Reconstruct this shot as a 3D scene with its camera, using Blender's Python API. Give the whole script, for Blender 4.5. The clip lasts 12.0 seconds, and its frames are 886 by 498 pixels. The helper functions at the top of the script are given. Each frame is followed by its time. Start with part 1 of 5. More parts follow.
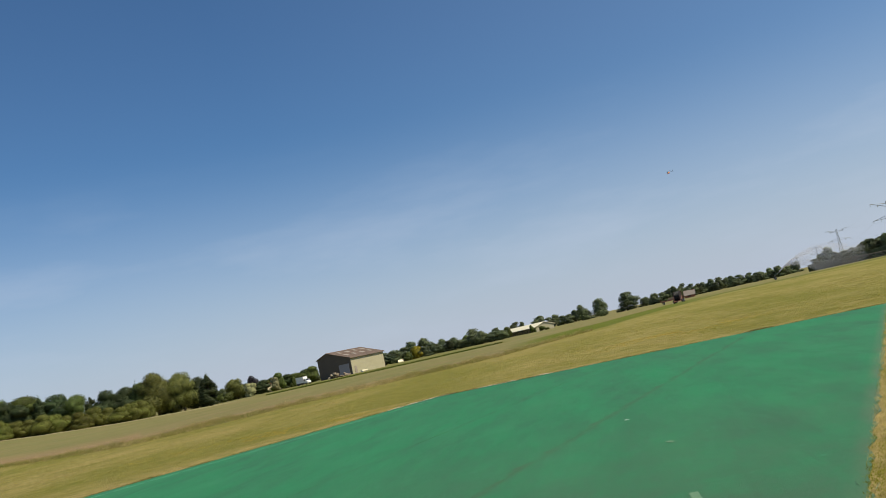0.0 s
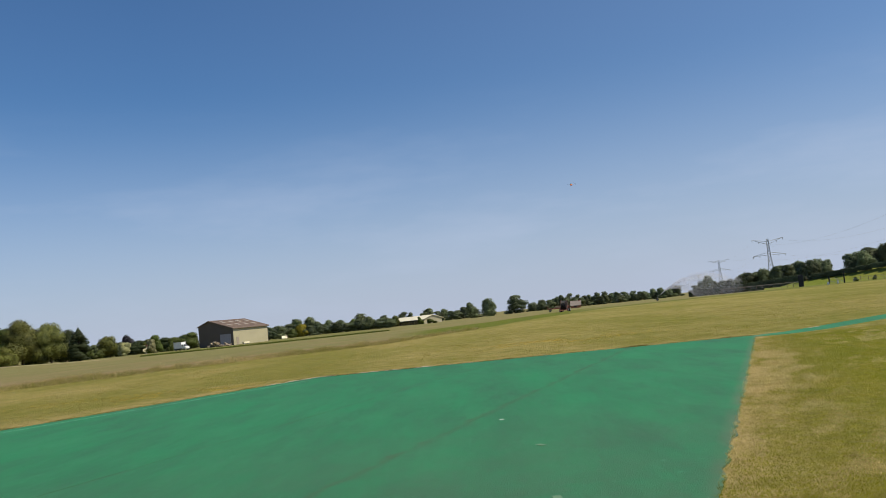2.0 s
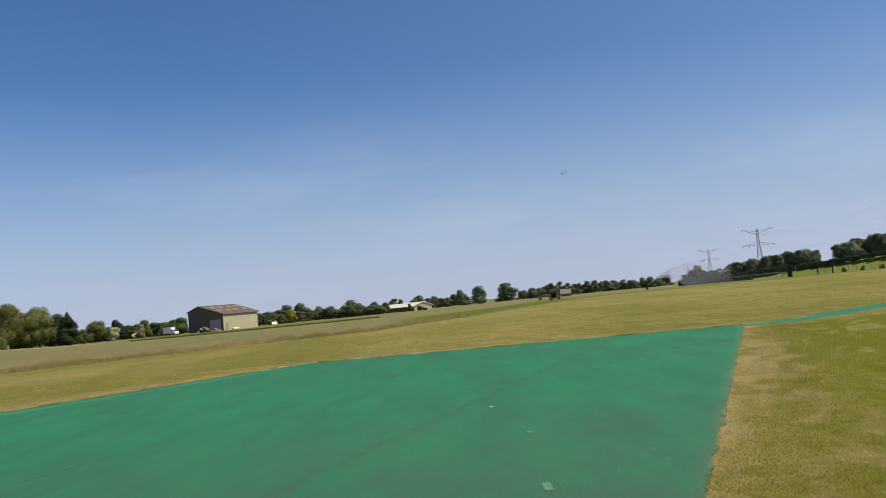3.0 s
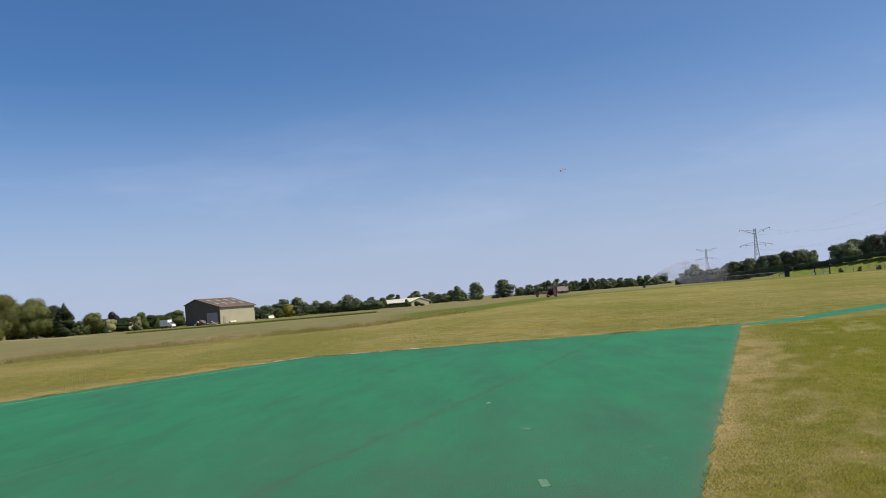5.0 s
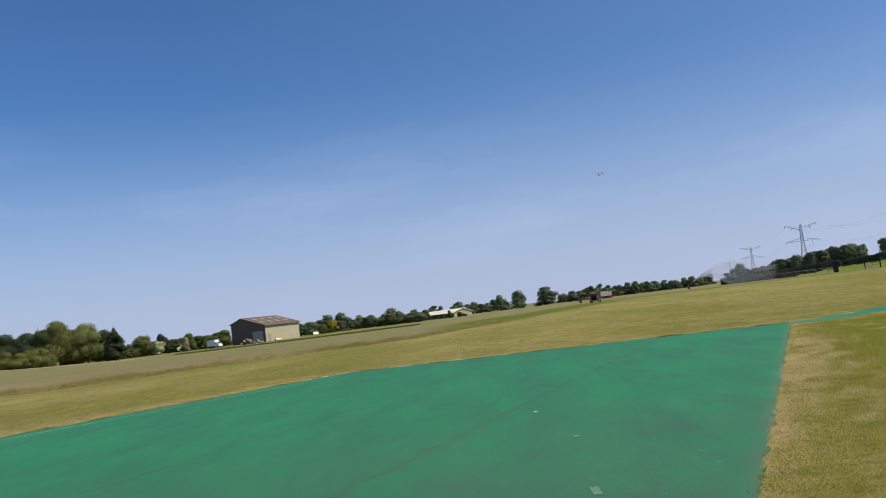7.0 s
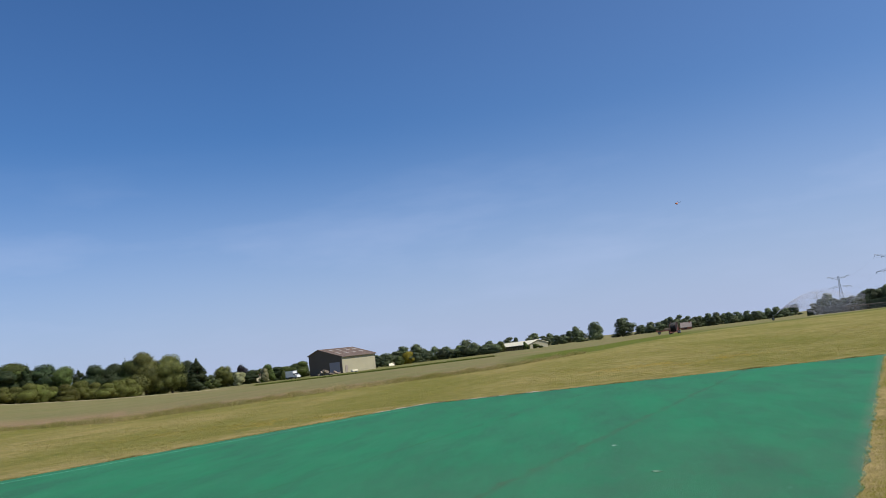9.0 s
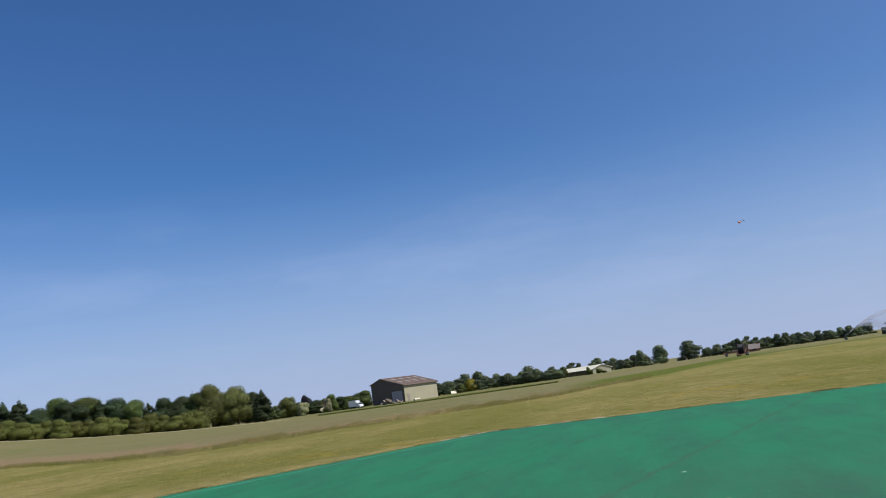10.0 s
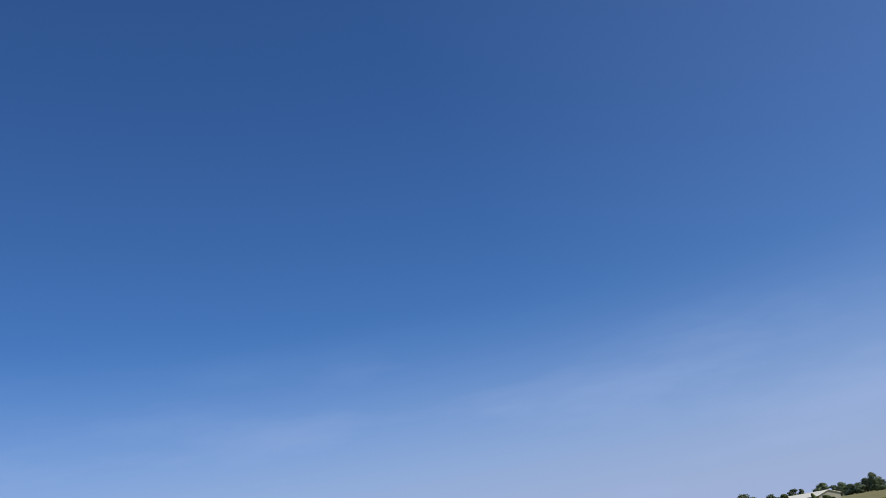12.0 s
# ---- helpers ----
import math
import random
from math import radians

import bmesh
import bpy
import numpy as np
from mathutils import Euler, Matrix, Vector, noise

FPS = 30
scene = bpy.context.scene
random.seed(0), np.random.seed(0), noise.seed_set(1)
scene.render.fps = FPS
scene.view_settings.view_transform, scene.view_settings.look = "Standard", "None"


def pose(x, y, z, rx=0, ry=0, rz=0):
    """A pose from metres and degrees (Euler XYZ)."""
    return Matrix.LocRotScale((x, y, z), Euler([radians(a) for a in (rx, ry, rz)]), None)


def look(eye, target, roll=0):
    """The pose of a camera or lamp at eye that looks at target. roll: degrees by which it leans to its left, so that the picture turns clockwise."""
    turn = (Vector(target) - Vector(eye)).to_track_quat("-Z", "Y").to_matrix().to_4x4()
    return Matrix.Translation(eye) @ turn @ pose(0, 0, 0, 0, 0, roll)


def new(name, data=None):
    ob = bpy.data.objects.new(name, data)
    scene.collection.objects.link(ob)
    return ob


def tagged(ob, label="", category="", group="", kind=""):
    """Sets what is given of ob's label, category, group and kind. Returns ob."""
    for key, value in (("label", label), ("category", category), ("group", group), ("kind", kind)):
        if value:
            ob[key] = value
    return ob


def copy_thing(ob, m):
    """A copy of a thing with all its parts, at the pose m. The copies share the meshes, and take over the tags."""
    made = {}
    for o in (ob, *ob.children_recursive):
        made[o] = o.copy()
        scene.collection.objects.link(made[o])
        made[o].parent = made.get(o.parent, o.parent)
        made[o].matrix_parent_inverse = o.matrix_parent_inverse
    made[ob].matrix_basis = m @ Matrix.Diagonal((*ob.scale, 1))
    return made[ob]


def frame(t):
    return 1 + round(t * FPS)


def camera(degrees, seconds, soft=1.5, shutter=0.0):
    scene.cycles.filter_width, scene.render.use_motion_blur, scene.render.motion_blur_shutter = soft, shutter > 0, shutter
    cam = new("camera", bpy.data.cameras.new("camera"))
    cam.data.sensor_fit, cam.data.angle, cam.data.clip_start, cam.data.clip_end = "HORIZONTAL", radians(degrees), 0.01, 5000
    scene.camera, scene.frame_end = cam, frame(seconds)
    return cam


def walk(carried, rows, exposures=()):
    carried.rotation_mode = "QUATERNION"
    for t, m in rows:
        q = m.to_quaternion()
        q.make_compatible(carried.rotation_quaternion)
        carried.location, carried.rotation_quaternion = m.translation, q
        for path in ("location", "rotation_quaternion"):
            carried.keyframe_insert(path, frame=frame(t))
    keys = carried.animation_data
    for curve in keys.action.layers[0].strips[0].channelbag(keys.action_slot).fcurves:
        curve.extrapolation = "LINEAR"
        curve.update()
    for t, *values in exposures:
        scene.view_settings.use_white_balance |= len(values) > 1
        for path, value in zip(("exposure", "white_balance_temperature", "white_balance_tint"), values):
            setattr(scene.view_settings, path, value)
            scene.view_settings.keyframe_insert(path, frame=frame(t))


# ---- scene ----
cam = camera(55.2, 12.0, soft=0.5)

# seconds, place, heading, pitch and roll of the camera, head-high over the mat
PATH = [
    (0.0, 0.036, 0.011, 1.693, 8.56, 6.48, -12.52),
    (0.5, 0.050, 0.002, 1.693, 4.39, 5.57, -11.60),
    (1.0, 0.050, -0.012, 1.698, 2.94, 4.40, -10.14),
    (1.5, 0.033, -0.024, 1.697, 2.69, 4.65, -7.88),
    (2.0, 0.015, -0.010, 1.697, 1.86, 4.57, -5.86),
    (2.5, 0.012, -0.003, 1.697, 1.59, 4.09, -5.65),
    (3.0, 0.006, -0.004, 1.699, 1.32, 3.65, -5.41),
    (5.0, -0.009, 0.014, 1.697, 1.19, 3.36, -4.74),
    (5.5, -0.010, -0.004, 1.701, 1.69, 3.40, -5.33),
    (6.0, -0.008, 0.005, 1.698, 2.34, 3.43, -5.89),
    (6.5, -0.013, 0.010, 1.698, 2.99, 3.54, -6.35),
    (7.0, -0.012, 0.000, 1.700, 3.83, 4.34, -6.97),
    (9.0, -0.011, 0.010, 1.692, 8.60, 7.05, -6.91),
    (9.5, -0.010, 0.003, 1.694, 10.25, 7.69, -7.39),
    (10.0, -0.014, 0.001, 1.698, 12.33, 9.36, -7.96),
    (10.5, -0.015, -0.008, 1.696, 14.63, 10.50, -8.14),
    (11.0, -0.036, 0.001, 1.709, 17.58, 11.60, -8.40),
    (11.5, -0.041, -0.002, 1.724, 22.12, 13.47, -8.17),
    (11.8, -0.017, 0.006, 1.706, 24.08, 16.13, -8.02),
    (12.0, -0.007, 0.003, 1.702, 23.72, 19.81, -9.51),
]
EXPOSURES = [(0.0, 0.03, 7400, 4), (1.0, 0.02, 7300, 5), (2.5, 0.0, 7000, 8), (6.5, 0.0, 6550, 10), (9.0, -0.04, 6300, 10.5), (10.5, -0.14, 6050, 11), (11.5, -0.19, 5940, 12), (12.0, -0.24, 5850, 13.5)]
walk(cam, [(t, Matrix.Translation((x, y, z)) @ pose(0, 0, 0, 0, 0, yaw) @ pose(0, 0, 0, 90 + pitch) @ pose(0, 0, 0, 0, 0, roll))
           for t, x, y, z, yaw, pitch, roll in PATH], EXPOSURES)

# ---- world and sun ----
SUN_AZ, SUN_EL = 102.0, 52.0      # degrees clockwise from +y, and above the horizon
world = bpy.data.worlds.new("sky")
scene.world = world
world.use_nodes = True
wn, wl = world.node_tree.nodes, world.node_tree.links
sky = wn.new("ShaderNodeTexSky")
sky.sky_type, sky.sun_disc = "NISHITA", False
sky.sun_elevation, sky.sun_rotation = radians(SUN_EL), radians(SUN_AZ)
sky.air_density, sky.dust_density, sky.ozone_density = 1.0, 0.3, 3.0
# faint cirrus veils and a pale blue haze low over the horizon
geo = wn.new("ShaderNodeTexCoord")
stretch = wn.new("ShaderNodeMapping")
stretch.inputs["Scale"].default_value = (2.2, 2.2, 9.0)
veil = wn.new("ShaderNodeTexNoise")
veil.inputs["Scale"].default_value, veil.inputs["Detail"].default_value, veil.inputs["Roughness"].default_value = 1.6, 5.0, 0.55
ramp = wn.new("ShaderNodeMapRange")
ramp.inputs["From Min"].default_value, ramp.inputs["From Max"].default_value = 0.5, 0.8
ramp.inputs["To Max"].default_value = 0.4
tint = wn.new("ShaderNodeMix")
tint.data_type, tint.blend_type = "RGBA", "MULTIPLY"
tint.inputs["Factor"].default_value = 1.0
tint.inputs["B"].default_value = (0.60, 0.93, 1.30, 1)
height = wn.new("ShaderNodeSeparateXYZ")
haze = wn.new("ShaderNodeMapRange")
haze.interpolation_type = "SMOOTHSTEP"
haze.inputs["From Min"].default_value, haze.inputs["From Max"].default_value = 0.285, -0.06
haze.inputs["To Max"].default_value = 1.0
mixh = wn.new("ShaderNodeMix")
mixh.data_type = "RGBA"
mixh.inputs["B"].default_value = (5.6, 6.42, 8.95, 1)
mixv = wn.new("ShaderNodeMix")
mixv.data_type = "RGBA"
mixv.inputs["B"].default_value = (6.0, 7.2, 10.2, 1)
wl.new(geo.outputs["Generated"], stretch.inputs["Vector"])
wl.new(geo.outputs["Generated"], height.inputs["Vector"])
wl.new(height.outputs["Z"], haze.inputs["Value"])
wl.new(stretch.outputs["Vector"], veil.inputs["Vector"])
wl.new(veil.outputs["Fac"], ramp.inputs["Value"])
# the veils lie low; the air brightens towards the sun's side
low = wn.new("ShaderNodeMapRange")
low.inputs["From Min"].default_value, low.inputs["From Max"].default_value = 0.26, 0.12
thin = wn.new("ShaderNodeMath")
thin.operation = "MULTIPLY"
wl.new(height.outputs["Z"], low.inputs["Value"])
wl.new(ramp.outputs["Result"], thin.inputs[0])
wl.new(low.outputs["Result"], thin.inputs[1])
sunward = wn.new("ShaderNodeVectorMath")
sunward.operation = "DOT_PRODUCT"
sunward.inputs[1].default_value = (math.sin(radians(SUN_AZ)), math.cos(radians(SUN_AZ)), 0)
glow = wn.new("ShaderNodeMapRange")
glow.inputs["From Min"].default_value, glow.inputs["From Max"].default_value = -0.5, 0.5
glow.inputs["To Max"].default_value = 0.15
both = wn.new("ShaderNodeMath")
both.operation = "ADD"
wl.new(geo.outputs["Generated"], sunward.inputs[0])
wl.new(sunward.outputs["Value"], glow.inputs["Value"])
wl.new(thin.outputs["Value"], both.inputs[0])
wl.new(glow.outputs["Result"], both.inputs[1])
wl.new(both.outputs["Value"], mixv.inputs["Factor"])
wl.new(sky.outputs["Color"], tint.inputs["A"])
wl.new(tint.outputs["Result"], mixh.inputs["A"])
wl.new(haze.outputs["Result"], mixh.inputs["Factor"])
wl.new(mixh.outputs["Result"], mixv.inputs["A"])
wl.new(mixv.outputs["Result"], wn["Background"].inputs["Color"])
wn["Background"].inputs["Strength"].default_value = 0.08

lamp = bpy.data.lights.new("sun", "SUN")
lamp.energy, lamp.angle, lamp.color = 4.7, radians(0.5), (1.0, 0.93, 0.8)
sun = new("sun", lamp)
sa, se = radians(SUN_AZ), radians(SUN_EL)
sun.matrix_world = look((math.sin(sa) * math.cos(se) * 90, math.cos(sa) * math.cos(se) * 90, math.sin(se) * 90), (0, 0, 0))

# ---- materials ----
# the two long sides of the mat
MAT_RIGHT = [(-2.6, -6.0), (9.3, 29.2)]
MAT_LEFT = [(-27.0, -2.0), (-5.9, 30.3)]


def material(name, color, rough=0.8, vary=0.25, scale=1.0, fine=12.0, bump=0.3, metal=0.0, second=None, translucent=0.0, per_object=0.0, spec=0.3, gap=0.05, island=0.0):
    """A surface with broad stains and fine grain; sizes by the object's own metres."""
    m = bpy.data.materials.new(name)
    m.use_nodes = True
    n, l = m.node_tree.nodes, m.node_tree.links
    b = n["Principled BSDF"]
    co = n.new("ShaderNodeTexCoord")
    big, small = n.new("ShaderNodeTexNoise"), n.new("ShaderNodeTexNoise")
    big.inputs["Scale"].default_value, big.inputs["Detail"].default_value = scale, 6
    small.inputs["Scale"].default_value, small.inputs["Detail"].default_value = scale * fine, 4
    l.new(co.outputs["Object"], big.inputs["Vector"])
    l.new(co.outputs["Object"], small.inputs["Vector"])
    c1 = Vector(color)
    c2 = Vector(second) if second else c1 * (1 - vary)
    r = n.new("ShaderNodeMapRange")
    r.inputs["From Min"].default_value, r.inputs["From Max"].default_value = 0.35, 0.68
    l.new(big.outputs["Fac"], r.inputs["Value"])
    mx = n.new("ShaderNodeMix")
    mx.data_type = "RGBA"
    mx.inputs["A"].default_value, mx.inputs["B"].default_value = (*c1, 1), (*c2, 1)
    l.new(r.outputs["Result"], mx.inputs["Factor"])
    hs = n.new("ShaderNodeHueSaturation")
    v = n.new("ShaderNodeMapRange")
    v.inputs["From Min"].default_value, v.inputs["From Max"].default_value = 0.3, 0.7
    v.inputs["To Min"].default_value, v.inputs["To Max"].default_value = 1 - vary, 1 + vary
    l.new(small.outputs["Fac"], v.inputs["Value"])
    value = v.outputs["Result"]
    if per_object:
        info = n.new("ShaderNodeObjectInfo")
        o = n.new("ShaderNodeMapRange")
        o.inputs["To Min"].default_value, o.inputs["To Max"].default_value = 1 - per_object, 1 + per_object
        l.new(info.outputs["Random"], o.inputs["Value"])
        t = n.new("ShaderNodeMath")
        t.operation = "MULTIPLY"
        l.new(value, t.inputs[0])
        l.new(o.outputs["Result"], t.inputs[1])
        value = t.outputs["Value"]
        h = n.new("ShaderNodeMapRange")
        h.inputs["To Min"].default_value, h.inputs["To Max"].default_value = 0.5 - per_object * 0.06, 0.5 + per_object * 0.06
        l.new(info.outputs["Random"], h.inputs["Value"])
        l.new(h.outputs["Result"], hs.inputs["Hue"])
    if island:
        ge, gr, gm = n.new("ShaderNodeNewGeometry"), n.new("ShaderNodeMapRange"), n.new("ShaderNodeMath")
        gr.inputs["To Min"].default_value, gr.inputs["To Max"].default_value = 1 - island, 1 + island
        gm.operation = "MULTIPLY"
        l.new(ge.outputs["Random Per Island"], gr.inputs["Value"])
        l.new(gr.outputs["Result"], gm.inputs[0])
        l.new(value, gm.inputs[1])
        value = gm.outputs["Value"]
    l.new(value, hs.inputs["Value"])
    l.new(mx.outputs["Result"], hs.inputs["Color"])
    l.new(hs.outputs["Color"], b.inputs["Base Color"])
    b.inputs["Roughness"].default_value, b.inputs["Metallic"].default_value = rough, metal
    b.inputs["Specular IOR Level"].default_value = spec
    if bump:
        bp = n.new("ShaderNodeBump")
        bp.inputs["Strength"].default_value, bp.inputs["Distance"].default_value = bump, gap
        l.new(small.outputs["Fac"], bp.inputs["Height"])
        l.new(bp.outputs["Normal"], b.inputs["Normal"])
    if translucent:
        tr, ms = n.new("ShaderNodeBsdfTranslucent"), n.new("ShaderNodeMixShader")
        l.new(hs.outputs["Color"], tr.inputs["Color"])
        ms.inputs["Fac"].default_value = translucent
        l.new(b.outputs["BSDF"], ms.inputs[1])
        l.new(tr.outputs["BSDF"], ms.inputs[2])
        l.new(ms.outputs["Shader"], n["Material Output"].inputs["Surface"])
    return m


def leaf_material(name, color, second):
    # tones spread apart: darker patches stand in for shade between leaf lobes
    color, second = [c * 1.25 for c in color], [c * 0.72 for c in second]
    return material(name, color, rough=0.6, vary=0.35, scale=0.8, fine=4, bump=0, second=second, translucent=0.18, per_object=0.25, spec=0.2, island=0.3)


LEAF_GREEN = leaf_material("leaf_green", (0.093, 0.125, 0.030), (0.125, 0.148, 0.042))
LEAF_DARK = leaf_material("leaf_dark", (0.046, 0.069, 0.028), (0.069, 0.088, 0.033))
LEAF_OLIVE = leaf_material("leaf_olive", (0.139, 0.153, 0.033), (0.176, 0.176, 0.042))
LEAF_WILLOW = leaf_material("leaf_willow", (0.165, 0.17, 0.045), (0.115, 0.135, 0.045))
LEAF_YELLOW = leaf_material("leaf_yellow", (0.360, 0.320, 0.030), (0.280, 0.280, 0.030))
LEAF_CREAM = leaf_material("leaf_cream", (0.420, 0.400, 0.220), (0.300, 0.320, 0.140))
# paler, bluer greens: distance haze mixed into the leaf colour
LEAF_HAZE_DARK = leaf_material("leaf_haze_dark", (0.095, 0.121, 0.067), (0.116, 0.137, 0.069))
LEAF_HAZE = leaf_material("leaf_haze", (0.122, 0.151, 0.074), (0.139, 0.164, 0.077))
LEAF_REED = leaf_material("leaf_reed", (0.176, 0.157, 0.093), (0.121, 0.121, 0.065))
LEAF_PURPLE = leaf_material("leaf_purple", (0.022, 0.020, 0.024), (0.030, 0.024, 0.028))
LEAF_GREY = leaf_material("leaf_grey", (0.111, 0.130, 0.079), (0.084, 0.102, 0.055))
BARK = material("bark", (0.09, 0.07, 0.05), vary=0.4, scale=2, bump=0.6)
WALL_BEIGE = material("cladding_beige", (0.43, 0.39, 0.265), rough=0.6, vary=0.06, scale=0.5)
WALL_DARK = material("cladding_dark", (0.135, 0.106, 0.085), rough=0.6, vary=0.1, scale=0.5)
ROOF_BROWN = material("roof_brown", (0.22, 0.16, 0.13), rough=0.75, vary=0.18, scale=0.6)
SKYLIGHT = material("skylight", (0.34, 0.29, 0.24), rough=0.5, vary=0.12, scale=1.5)
DOOR_GREY = material("door_grey", (0.36, 0.33, 0.36), rough=0.5, vary=0.05, scale=1)
WHITE_PAINT = material("white_paint", (0.78, 0.78, 0.78), rough=0.4, vary=0.05, scale=2, bump=0.05)
GREY_PAINT = material("grey_paint", (0.3, 0.31, 0.36), rough=0.5, vary=0.08, scale=2)
GLASS_DARK = material("window_dark", (0.02, 0.022, 0.025), rough=0.1, vary=0.1, scale=3, bump=0, spec=0.6)
RUBBER = material("rubber", (0.03, 0.03, 0.03), rough=0.85, vary=0.2, scale=4)
STEEL = material("galvanised_steel", (0.33, 0.34, 0.35), rough=0.5, vary=0.15, scale=1, metal=0.4)
# steel grey made paler, with the distance haze in the colour
PYLON_STEEL = material("pylon_steel", (0.42, 0.44, 0.47), rough=0.6, vary=0.12, scale=0.3, bump=0)
CABLE_GREY = material("cable_grey", (0.26, 0.27, 0.3), rough=0.6, vary=0.1, scale=1, bump=0)
STEEL_DARK = material("cable_metal", (0.12, 0.12, 0.13), rough=0.6, vary=0.1, scale=1)
RED_PAINT = material("red_paint", (0.25, 0.085, 0.065), rough=0.5, vary=0.15, scale=2)
ORANGE_PAINT = material("orange_paint", (0.85, 0.2, 0.025), rough=0.35, vary=0.06, scale=8, bump=0)
BLACK_PLASTIC = material("black_plastic", (0.02, 0.02, 0.022), rough=0.5, vary=0.1, scale=8, bump=0)
HOSE_BLACK = material("hose_black", (0.02, 0.02, 0.022), rough=0.5, vary=0.2, scale=3)
RED_DARK = material("red_dark", (0.12, 0.05, 0.045), rough=0.6, vary=0.2, scale=3)
SAND = material("bare_sand", (0.5, 0.44, 0.32), rough=0.95, vary=0.25, scale=4)
ROOF_WHITE = material("roof_white", (0.86, 0.79, 0.58), rough=0.6, vary=0.06, scale=0.4)
ROOF_TILE = material("roof_tile", (0.3, 0.25, 0.22), rough=0.8, vary=0.2, scale=2)
BRICK_RED = material("brick_red", (0.33, 0.14, 0.09), rough=0.85, vary=0.2, scale=3)
WOOD_GREY = material("weathered_wood", (0.28, 0.22, 0.16), rough=0.85, vary=0.3, scale=3)
RUBBLE = material("rubble_tan", (0.36, 0.3, 0.22), rough=0.9, vary=0.35, scale=1.5, bump=0.6)
LINE_WHITE = material("line_pale", (0.16, 0.46, 0.3), rough=0.8, vary=0.25, scale=3)
SCRAP_PALE = material("scrap_pale", (0.5, 0.6, 0.5), rough=0.8, vary=0.2, scale=20)
PATCH_GREEN = material("patch_green", (0.13, 0.25, 0.15), rough=0.85, vary=0.15, scale=20)


def node_mix(n, l, fac, a, b):
    mx = n.new("ShaderNodeMix")
    mx.data_type = "RGBA"
    for socket, v in (("Factor", fac), ("A", a), ("B", b)):
        if isinstance(v, (tuple, float, int)):
            mx.inputs[socket].default_value = (*v, 1) if isinstance(v, tuple) else v
        else:
            l.new(v, mx.inputs[socket])
    return mx.outputs["Result"]


def node_noise(n, l, vec, scale, lo, hi, detail=5, rough=0.6, dist=0.0):
    t, r = n.new("ShaderNodeTexNoise"), n.new("ShaderNodeMapRange")
    t.inputs["Scale"].default_value, t.inputs["Detail"].default_value = scale, detail
    t.inputs["Roughness"].default_value, t.inputs["Distortion"].default_value = rough, dist
    r.inputs["From Min"].default_value, r.inputs["From Max"].default_value = lo, hi
    l.new(vec, t.inputs["Vector"])
    l.new(t.outputs["Fac"], r.inputs["Value"])
    return r.outputs["Result"]


def node_map(n, l, vec, scale, turn=0.0):
    m = n.new("ShaderNodeMapping")
    m.inputs["Scale"].default_value, m.inputs["Rotation"].default_value = scale, (0, 0, radians(turn))
    l.new(vec, m.inputs["Vector"])
    return m.outputs["Vector"]


